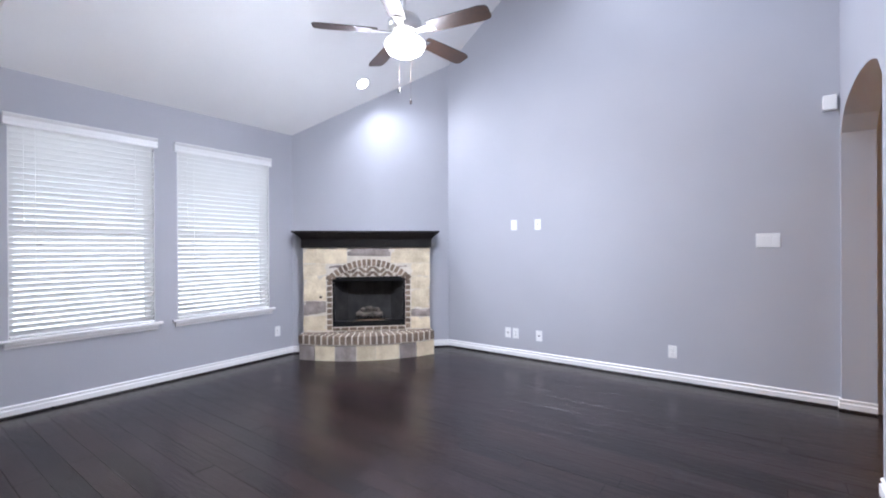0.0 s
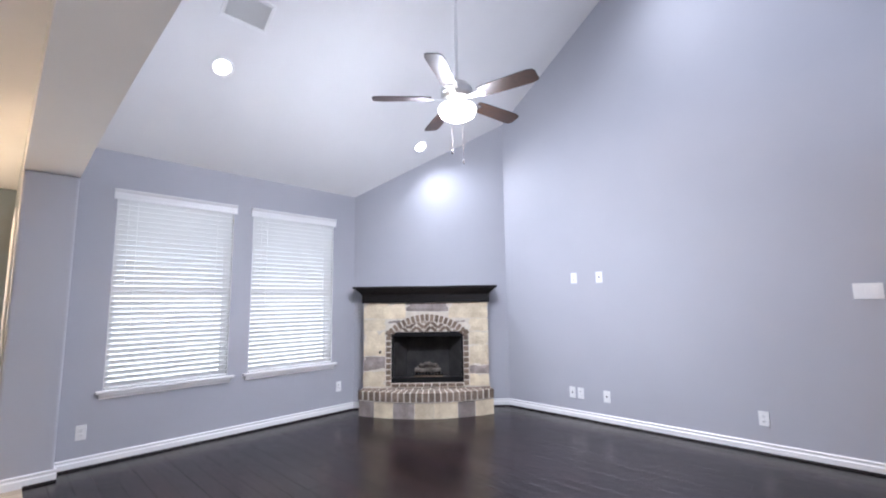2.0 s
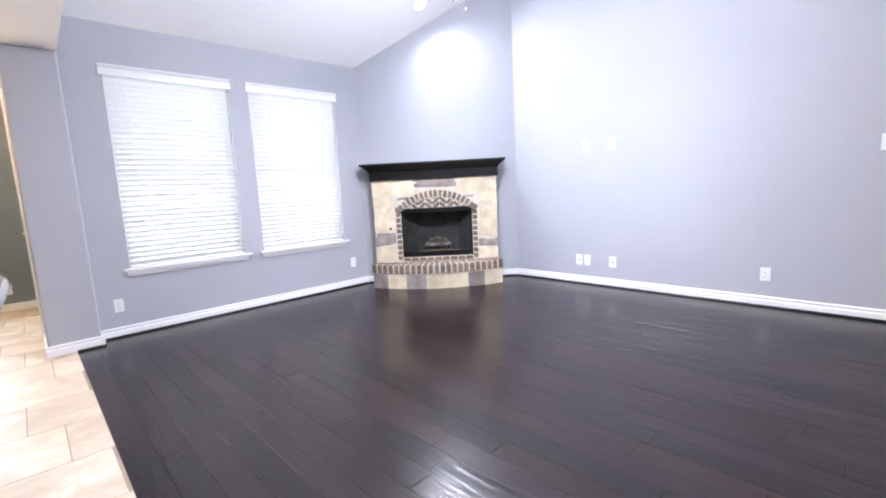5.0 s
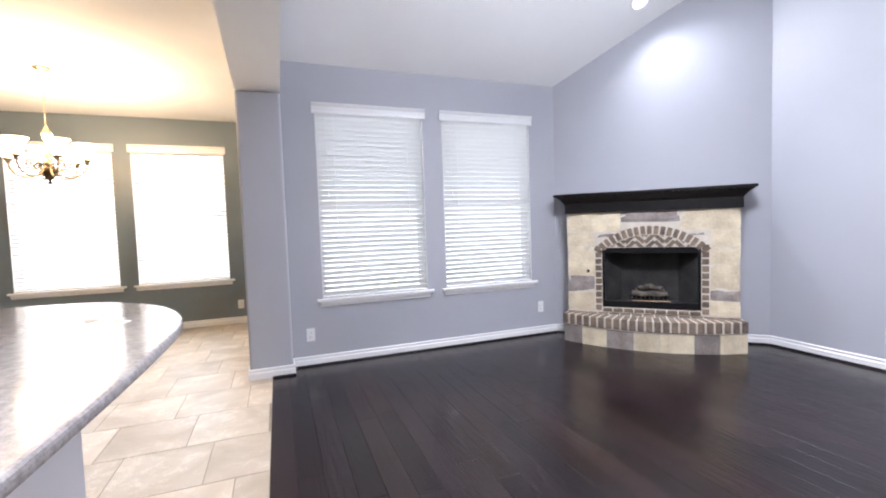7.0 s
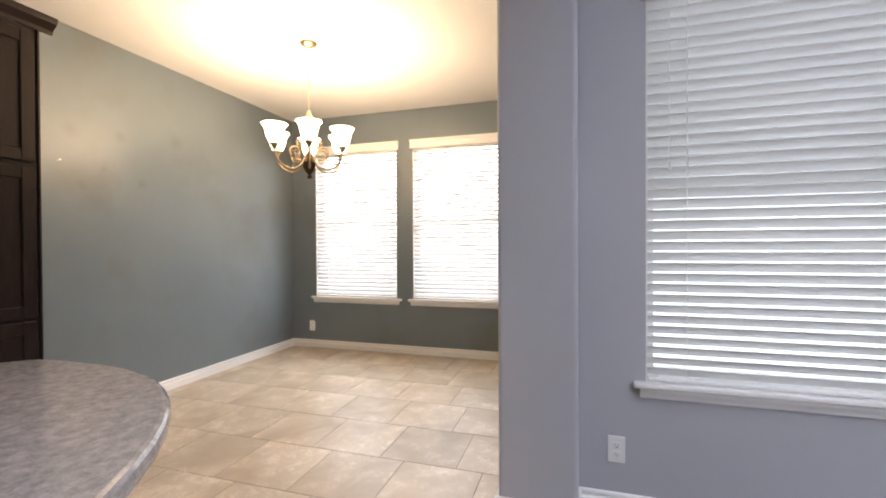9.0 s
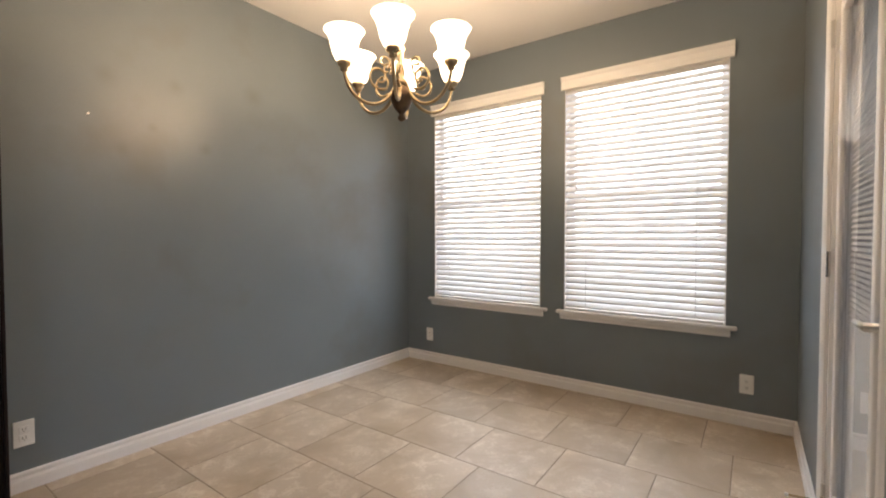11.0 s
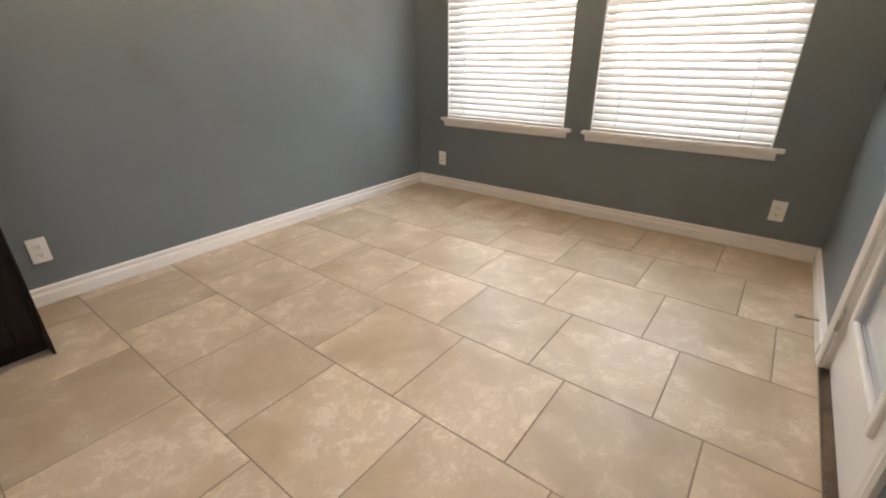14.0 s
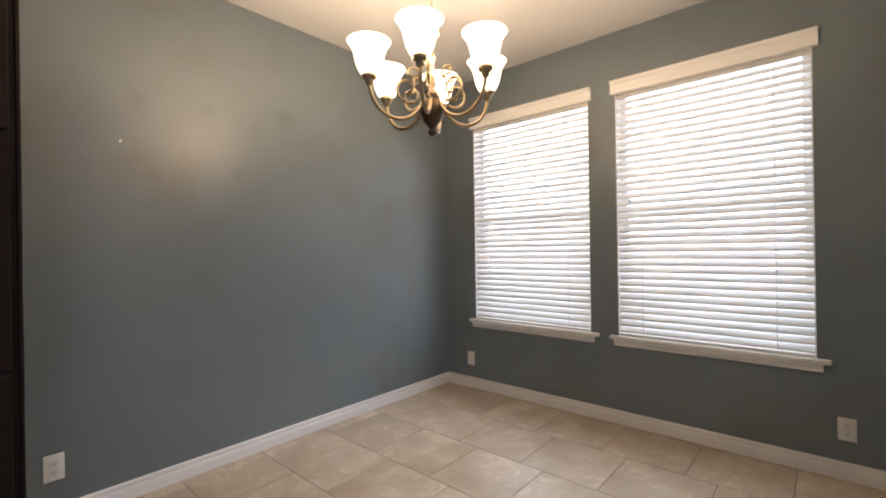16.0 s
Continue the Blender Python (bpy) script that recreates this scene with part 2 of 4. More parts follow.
    keep.operation, both.operation = "MULTIPLY", "ADD"
    l.new(marks.outputs["Fac"], keep.inputs[0])
    l.new(patch.outputs[0], keep.inputs[1])
    l.new(scrape.outputs["Fac"], both.inputs[0])
    l.new(keep.outputs[0], both.inputs[1])
    b1.inputs["Strength"].default_value, b1.inputs["Distance"].default_value = 0.40, 0.004
    b2.inputs["Strength"].default_value, b2.inputs["Distance"].default_value = 0.12, 0.001
    l.new(both.outputs[0], b1.inputs["Height"])
    l.new(grain.outputs["Fac"], b2.inputs["Height"])
    l.new(b1.outputs[0], b2.inputs["Normal"])
    l.new(b2.outputs[0], p.inputs["Normal"])
    return m


M["plank"] = plank_material()


def tile_material():
    """Travertine-look porcelain: tan clouds, pale mineral specks."""
    m, n, l, p = material("floor_tile_tan", 0.4)
    geo, info = n.new("ShaderNodeNewGeometry"), n.new("ShaderNodeObjectInfo")
    shift, add = n.new("ShaderNodeVectorMath"), n.new("ShaderNodeVectorMath")
    shift.operation = "SCALE"
    shift.inputs[0].default_value = (5.3, 9.1, 2.0)
    l.new(info.outputs["Random"], shift.inputs["Scale"])
    l.new(geo.outputs["Position"], add.inputs[0])
    l.new(shift.outputs[0], add.inputs[1])
    cloud, vein, speck = n.new("ShaderNodeTexNoise"), n.new("ShaderNodeTexNoise"), n.new("ShaderNodeTexNoise")
    cloud.inputs["Scale"].default_value, cloud.inputs["Detail"].default_value, cloud.inputs["Distortion"].default_value = 3.0, 6, 0.6
    vein.inputs["Scale"].default_value, vein.inputs["Detail"].default_value, vein.inputs["Distortion"].default_value = 13.0, 8, 1.0
    speck.inputs["Scale"].default_value, speck.inputs["Detail"].default_value = 85.0, 5
    for t in (cloud, vein, speck):
        l.new(add.outputs[0], t.inputs["Vector"])
    ramp, pale = n.new("ShaderNodeValToRGB"), n.new("ShaderNodeValToRGB")
    ramp.color_ramp.elements[0].position, ramp.color_ramp.elements[1].position = 0.32, 0.72
    ramp.color_ramp.elements[0].color, ramp.color_ramp.elements[1].color = (0.42, 0.335, 0.238, 1), (0.61, 0.515, 0.405, 1)
    l.new(cloud.outputs["Fac"], ramp.inputs[0])
    pale.color_ramp.elements[0].position, pale.color_ramp.elements[1].position = 0.59, 0.72
    pale.color_ramp.elements[0].color, pale.color_ramp.elements[1].color = (0, 0, 0, 1), (0.6, 0.6, 0.6, 1)
    mul = n.new("ShaderNodeMath")
    mul.operation = "MULTIPLY_ADD"
    l.new(speck.outputs["Fac"], mul.inputs[0])
    mul.inputs[1].default_value = 0.45
    sub = n.new("ShaderNodeMath")
    sub.operation = "MULTIPLY"
    sub.inputs[1].default_value = 0.75
    l.new(vein.outputs["Fac"], sub.inputs[0])
    l.new(sub.outputs[0], mul.inputs[2])
    l.new(mul.outputs[0], pale.inputs[0])
    mix = n.new("ShaderNodeMix")
    mix.data_type = "RGBA"
    gather, where = n.new("ShaderNodeMapRange"), n.new("ShaderNodeMath")
    gather.inputs["From Min"].default_value, gather.inputs["From Max"].default_value = 0.42, 0.62
    l.new(cloud.outputs["Fac"], gather.inputs["Value"])
    where.operation = "MULTIPLY"
    l.new(gather.outputs[0], where.inputs[0])
    l.new(pale.outputs[0], where.inputs[1])
    l.new(where.outputs[0], mix.inputs["Factor"])
    l.new(ramp.outputs[0], mix.inputs["A"])
    mix.inputs["B"].default_value = (0.76, 0.68, 0.57, 1)
    hsv, rng = n.new("ShaderNodeHueSaturation"), n.new("ShaderNodeMapRange")
    rng.inputs["To Min"].default_value, rng.inputs["To Max"].default_value = 0.92, 1.07
    l.new(info.outputs["Random"], rng.inputs["Value"])
    l.new(rng.outputs[0], hsv.inputs["Value"])
    l.new(mix.outputs["Result"], hsv.inputs["Color"])
    l.new(hsv.outputs[0], p.inputs["Base Color"])
    bump = n.new("ShaderNodeBump")
    bump.inputs["Strength"].default_value, bump.inputs["Distance"].default_value = 0.25, 0.002
    l.new(vein.outputs["Fac"], bump.inputs["Height"])
    l.new(bump.outputs[0], p.inputs["Normal"])
    rr = n.new("ShaderNodeMapRange")
    rr.inputs["To Min"].default_value, rr.inputs["To Max"].default_value = 0.3, 0.5
    l.new(vein.outputs["Fac"], rr.inputs["Value"])
    l.new(rr.outputs[0], p.inputs["Roughness"])
    return m


M["tile"] = tile_material()


# ---- mesh tools ----
def box(bm, lo, hi, bevel=0.0, m=None, segments=1):
    vs = [bm.verts.new((x, y, z)) for x in (lo[0], hi[0]) for y in (lo[1], hi[1]) for z in (lo[2], hi[2])]
    fs = [bm.faces.new([vs[i] for i in f]) for f in ((0, 1, 3, 2), (4, 6, 7, 5), (0, 4, 5, 1), (2, 3, 7, 6), (0, 2, 6, 4), (1, 5, 7, 3))]
    if bevel:
        es = {e for f in fs for e in f.edges}
        r = bmesh.ops.bevel(bm, geom=list(es), offset=bevel, segments=segments, affect="EDGES", profile=0.5)
        vs = list({v for f in r["faces"] for v in f.verts} | {v for v in vs if v.is_valid})
    if m is not None:
        bmesh.ops.transform(bm, matrix=m, verts=vs)
    return bm


def prism(bm, outline, axis_vec, origin=(0, 0, 0), ux=(1, 0, 0), uy=(0, 0, 1)):
    """A flat outline in the plane of ux and uy, pushed along axis_vec."""
    o, a, b, d = Vector(origin), Vector(ux), Vector(uy), Vector(axis_vec)
    lo = [bm.verts.new(o + a * p + b * q) for p, q in outline]
    hi = [bm.verts.new(o + a * p + b * q + d) for p, q in outline]
    bm.faces.new(lo)
    bm.faces.new(hi[::-1])
    k = len(lo)
    for i in range(k):
        bm.faces.new((lo[i], hi[i], hi[(i + 1) % k], lo[(i + 1) % k]))
    bmesh.ops.recalc_face_normals(bm, faces=bm.faces)
    return bm


def lathe(bm, profile, centre=(0, 0, 0), steps=24, m=None):
    """Turns (radius, height) pairs round the z axis."""
    rings = []
    for r, z in profile:
        rings.append([bm.verts.new((centre[0] + r * math.cos(2 * math.pi * i / steps), centre[1] + r * math.sin(2 * math.pi * i / steps), centre[2] + z)) for i in range(steps)])
    for p, q in zip(rings, rings[1:]):
        for i in range(steps):
            bm.faces.new((p[i], p[(i + 1) % steps], q[(i + 1) % steps], q[i]))
    for ring, flip in ((rings[0], True), (rings[-1], False)):
        if profile[0 if flip else -1][0] > 1e-4:
            bm.faces.new(ring[::-1] if flip else ring)
    if m is not None:
        bmesh.ops.transform(bm, matrix=m, verts=[v for ring in rings for v in ring])
    return bm


def tube(bm, points, radius, steps=8, flat=1.0):
    """A round bar along points; radius may be a function of the way along it."""
    pts = [Vector(p) for p in points]
    rings, side = [], None
    for i, p in enumerate(pts):
        d = (pts[min(i + 1, len(pts) - 1)] - pts[max(i - 1, 0)]).normalized()
        if side is None:
            side = d.orthogonal().normalized()
        side = (side - d * side.dot(d)).normalized()
        up = d.cross(side)
        r = radius(i / (len(pts) - 1)) if callable(radius) else radius
        rings.append([bm.verts.new(p + side * (r * math.cos(2 * math.pi * k / steps)) + up * (r * flat * math.sin(2 * math.pi * k / steps))) for k in range(steps)])
    for a, b in zip(rings, rings[1:]):
        for k in range(steps):
            bm.faces.new((a[k], a[(k + 1) % steps], b[(k + 1) % steps], b[k]))
    bm.faces.new(rings[0][::-1])
    bm.faces.new(rings[-1])
    return bm


def link(name, bm, mat, smooth=False):
    me = bpy.data.meshes.new(name)
    bmesh.ops.recalc_face_normals(bm, faces=bm.faces)
    bm.to_mesh(me)
    bm.free()
    me.materials.append(M[mat])
    if smooth:
        for f in me.polygons:
            f.use_smooth = True
    return new(name, me)


def part(name, bm, mat, parent, label="", smooth=False):
    ob = link(name, bm, mat, smooth)
    ob.parent = parent
    if parent.parent is None:
        ob.matrix_parent_inverse = parent.matrix_basis.inverted()
    return tagged(ob, label)


def thing(name, at, label, category, group="", kind=""):
    ob = new(name)
    ob.matrix_basis = Matrix.Translation(at)
    ob.matrix_world = Matrix.Translation(at)
    ob.empty_display_size = 0.1
    return tagged(ob, label, category, group, kind)


def structure(name, bm, mat, label, category="", smooth=False):
    return tagged(link(name, bm, mat, smooth), label, category or name.split("_")[0], kind="structure")


B = bmesh.new


def cells(bm, u, z, holes, put):
    """Fills the rectangle u by z with boxes, leaving the holes (u0, u1, z0, z1) open."""
    us = sorted({*u, *(h[0] for h in holes), *(h[1] for h in holes)})
    for u0, u1 in zip(us, us[1:]):
        stops = sorted((h[2], h[3]) for h in holes if h[0] <= u0 and h[1] >= u1)
        at = z[0]
        for lo, hi in stops:
            if lo > at:
                put(bm, u0, u1, at, lo)
            at = hi
        if at < z[1]:
            put(bm, u0, u1, at, z[1])


# ---- walls ----
LIVING_WINDOWS = [(0.785, 1.778, 0.585, 2.282), (1.975, 2.96, 0.585, 2.282)]
DINING_WINDOWS = [(-2.41, -1.388, 0.594, 2.283), (-1.20, -0.178, 0.594, 2.283)]
DOOR = (-5.93, -5.09, 0.0, 2.06)
T = 0.16
bm = B()
cells(bm, (YP, 3.4), (0, CEIL), LIVING_WINDOWS, lambda b, u0, u1, z0, z1: box(b, (XW - T, u0, z0), (XW, u1, z1)))
structure("wall_west", bm, "wall_blue", "pale blue-grey painted living room wall with two windows", "wall")
bm = B()
cells(bm, (YB - T, YP + T), (0, CEIL), DINING_WINDOWS, lambda b, u0, u1, z0, z1: box(b, (XD - T, u0, z0), (XD, u1, z1)))
structure("wall_dining", bm, "wall_slate", "dark slate-grey painted dining wall with two windows", "wall")
structure("wall_back", box(B(), (XD, YB - T, 0), (XK, YB, CEIL)), "wall_slate", "dark slate-grey painted wall behind the dining area", "wall")
bm = B()
cells(bm, (XD, XW - 0.002), (0, CEIL), [DOOR], lambda b, u0, u1, z0, z1: box(b, (u0, YP, z0), (u1, YP + T, z1)))
structure("wall_patio", bm, "wall_slate", "dark slate-grey painted wall with the patio door", "wall")
# the pier that carries the wide opening, with rounded corners
bm = B()
box(bm, (XW, YP - 0.003, 0), (-4.522, 0.505, 2.336), 0.018, segments=3)
structure("wall_pier", bm, "wall_blue", "blue-grey painted wall end beside the wide opening", "wall")
# header over the opening, a very low arch
bm = B()
outline = [(XW + 0.002, 2.65), (XW + 0.002, 2.336)]
outline += [(-4.522 + (XE + 4.522) * i / 16, 2.336 + 0.10 * (1 - ((i - 8) / 8) ** 2)) for i in range(17)]
outline += [(XE, 2.65)]
prism(bm, outline, (0, 0.335, 0), (0, YP, 0))
structure("header", bm, "ceiling", "pale painted header over the wide opening", "beam")
box_hi = B()
prism(box_hi, [(XW, 2.70), (XE, 2.70), (XE, vault(XE)), (RIDGE, vault(RIDGE)), (XW + 0.01, 2.71)], (0, 0.12, 0), (0, 0.388, 0))
structure("wall_south", box_hi, "wall_blue", "blue-grey painted wall above the wide opening", "wall")
bm = B()
prism(bm, [(CB.x - 0.1, 0), (XE + 0.3, 0), (XE + 0.3, vault(XE)), (RIDGE, vault(RIDGE)), (CB.x - 0.1, vault(CB.x - 0.1))], (0, T, 0), (0, YR, 0))
structure("wall_north", bm, "wall_blue", "tall pale blue-grey painted wall under the sloped ceiling", "wall")
U = (CB - CA).normalized()
N = Vector((U.y, -U.x, 0))
LEN = (CB - CA).length
bm = B()
prism(bm, [(-0.1, 1.20), (LEN + 0.1, 1.20), (LEN + 0.1, vault(CB.x + 0.07)), (-0.1, vault(XW - 0.07))], -N * 0.12, CA, U, (0, 0, 1))
for u0, u1 in ((-0.1, 0.47), (1.44, LEN + 0.1)):
    prism(bm, [(u0, 0), (u1, 0), (u1, 1.20), (u0, 1.20)], -N * 0.12, CA, U, (0, 0, 1))
structure("wall_corner", bm, "wall_blue", "pale blue-grey painted angled wall above the fireplace", "wall")
# east wall with an arched way to the hall
A0, A1, SPRING, RISE = 3.20, 4.63, 2.15, 0.22
TE = 0.20                     # thickness of the east wall
bm = B()
arch = [(A0 + (A1 - A0) * i / 14, SPRING + RISE * math.sqrt(max(0, 1 - (2 * i / 14 - 1) ** 2))) for i in range(15)]
prism(bm, [(0.51, 0), (A0, 0)] + arch + [(A1, 0), (YR, 0), (YR, vault(XE)), (0.51, vault(XE))], (TE, 0, 0), (XE, 0, 0), (0, 1, 0), (0, 0, 1))
structure("wall_east", bm, "wall_blue", "blue-grey painted wall with an arched way to the hall", "wall")
structure("wall_kitchen", box(B(), (XK, YB - T, 0), (XK + T, 0.6, CEIL)), "wall_slate", "plain painted wall that closes the kitchen", "wall")
structure("wall_closing", box(B(), (XE + TE, 0.51, 0), (XK, 0.6, CEIL)), "wall_slate", "plain painted wall beside the kitchen", "wall")
bm = B()
box(bm, (XE + TE, 2.6, 0), (2.3, 2.7, 2.6))
box(bm, (2.2, 2.7, 0), (2.3, 5.85, 2.6))
box(bm, (XE + TE, 5.85, 0), (2.3, 5.95, 2.6))
box(bm, (XE + TE, YR + T, 0), (XE + TE + 0.1, 5.85, 2.6))
box(bm, (XE + TE + 0.1, 5.28, 2.17), (2.2, 5.38, 2.6))
structure("wall_hall", bm, "cream", "cream painted hall wall seen through the arch", "wall")
structure("ceiling_hall", box(B(), (XE + TE, 2.6, 2.6), (2.3, 5.95, 2.65)), "ceiling", "white hall ceiling", "ceiling")
# ceilings
structure("ceiling_flat", box(B(), (XD - T, YB - T, CEIL), (XK + T, 0.388, CEIL + 0.05)), "ceiling", "white flat ceiling over the dining area and kitchen", "ceiling")
bm = B()
prism(bm, [(XW - 0.2, vault(XW - 0.2)), (RIDGE, vault(RIDGE)), (XE + 0.35, vault(XE)), (XE + 0.35, vault(XE) + 0.1), (RIDGE, vault(RIDGE) + 0.1), (XW - 0.2, vault(XW - 0.2) + 0.1)], (0, 4.47, 0), (0, 0.39, 0))
structure("ceiling_vault", bm, "ceiling", "white sloped ceiling of the living room", "ceiling")

# ---- ground and floors ----
structure("ground", box(B(), (-300, -300, -0.30), (300, 300, -0.12)), "grass", "mown lawn outside the windows", "ground")
floor_wood = structure("floor_wood", box(B(), (XW - 0.1, EDGE, -0.11), (2.3, 5.95, -0.012)), "subfloor", "dark hand-scraped wood plank floor with low gloss", "floor")
floor_tile = structure("floor_tile", box(B(), (XD - 0.1, YB - 0.1, -0.11), (XK, EDGE - 0.001, -0.0018)), "grout", "tan stone-look tile floor with grey-brown grout", "floor")


# ---- baseboards ----
BASE = [(0, 0.003), (0.017, 0.003), (0.017, 0.052), (0.015, 0.057), (0.008, 0.060), (0.006, 0.066), (0.007, 0.072), (0.012, 0.075), (0.012, 0.082), (0.008, 0.088), (0, 0.090)]


def baseboard(p, q, inward, mat="trim"):
    p, q = Vector(p), Vector(q)
    prism_bm = B()
    prism(prism_bm, BASE, q - p, p, Vector(inward), (0, 0, 1))
    structure("baseboard", prism_bm, mat, "white moulded baseboard along the wall", "baseboard")


def foot_strip(p, q, inward):
    """A thin dark strip between baseboard and wood floor."""
    p, q = Vector(p), Vector(q)
    strip_bm = B()
    prism(strip_bm, [(0.0, 0.0), (0.026, 0.0), (0.025, 0.009), (0.019, 0.017), (0.0, 0.019)], q - p, p, Vector(inward), (0, 0, 1))
    structure("trim", strip_bm, "mantel", "thin dark strip at the foot of the baseboard", "trim")


foot_strip((XW, 0.52, 0), (XW, CA.y + 0.02, 0), (1, 0, 0))
foot_strip((CB.x - 0.02, YR, 0), (XE, YR, 0), (0, -1, 0))
foot_strip((-4.522, EDGE, 0), (-4.522, 0.521, 0), (1, 0, 0))
for u0, u1 in ((0.0, 0.18), (1.72, LEN)):
    foot_strip(CA + U * u0, CA + U * u1, N)
baseboard((XW, 0.505, 0), (XW, CA.y + 0.02, 0), (1, 0, 0))
baseboard((CB.x - 0.02, YR, 0), (XE, YR, 0), (0, -1, 0))
baseboard((XD, YB, 0), (XD, YP, 0), (1, 0, 0))
baseboard((-4.22, YB, 0), (XD + 0.016, YB, 0), (0, 1, 0))
baseboard((XD + 0.016, YP, 0), (DOOR[0] - 0.075, YP, 0), (0, -1, 0))
baseboard((-4.522, YP - 0.019, 0), (-4.522, 0.521, 0), (1, 0, 0))
baseboard((-4.522, 0.505, 0), (XW + 0.016, 0.505, 0), (0, 1, 0))
baseboard((DOOR[1] + 0.075, YP - 0.003, 0), (-4.522, YP - 0.003, 0), (0, -1, 0))
baseboard((XE - 0.016, A1, 0), (XE + TE, A1, 0), (0, -1, 0))
foot_strip((XE - 0.02, A1, 0), (XE + TE, A1, 0), (0, -1, 0))
baseboard((XE, A1, 0), (XE, YR - 0.016, 0), (-1, 0, 0))
baseboard((XE, 0.57, 0), (XE, A0, 0), (-1, 0, 0))
baseboard((XE + TE + 0.1, 5.85, 0), (2.2, 5.85, 0), (0, -1, 0))
baseboard((2.2, 2.7, 0), (2.2, 5.834, 0), (-1, 0, 0))
for u0, u1 in ((0.0, 0.18), (1.72, LEN)):
    baseboard(CA + U * u0, CA + U * u1, N)


# ---- windows and blinds ----
def window(number, x, hole, label):
    y0, y1, z0, z1 = hole
    w = thing("window_%d" % number, (x, (y0 + y1) / 2, z0), label, "window", "windows with blinds", "structure")
    bm = B()
    for lo, hi in (((y0, z0), (y0 + 0.045, z1)), ((y1 - 0.045, z0), (y1, z1)), ((y0 + 0.045, z1 - 0.045), (y1 - 0.045, z1)), ((y0 + 0.045, z0), (y1 - 0.045, z0 + 0.045))):
        box(bm, (x - 0.14, lo[0], lo[1]), (x - 0.09, hi[0], hi[1]), 0.004)
    part("window_frame", bm, "trim", w)
    mid = (z0 + z1) / 2
    part("meeting_rail", box(B(), (x - 0.135, y0 + 0.045, mid - 0.022), (x - 0.095, y1 - 0.045, mid + 0.022), 0.004), "trim", w)
    for lo, hi in ((z0 + 0.045, mid - 0.022), (mid + 0.022, z1 - 0.045)):
        pane = part("pane", box(B(), (x - 0.118, y0 + 0.045, lo), (x - 0.112, y1 - 0.045, hi)), "glass", w)
        pane.visible_shadow = False
    sill = box(B(), (x - 0.085, y0 + 0.001, z0 - 0.018), (x, y1 - 0.001, z0 + 0.006))
    box(sill, (x - 0.002, y0 - 0.05, z0 - 0.018), (x + 0.036, y1 + 0.06, z0 + 0.007), 0.006, segments=2)
    part("window_sill", sill, "trim", w)
    apron = B()
    prism(apron, [(0, -0.018), (0.026, -0.018), (0.024, -0.032), (0.014, -0.05), (0.012, -0.062), (0, -0.062)], (0, y1 - y0 + 0.05, 0), (x, y0 - 0.025, z0), (1, 0, 0), (0, 0, 1))
    for lo, hi in ((y0 + 0.0005, y0 + 0.005), (y1 - 0.005, y1 - 0.0005)):
        part("jamb", box(B(), (x - 0.089, lo, z0 + 0.007), (x - 0.001, hi, z1 - 0.001)), "trim", w, "white painted reveal")
    part("apron", apron, "trim", w, "moulded strip under the sill")
    return w


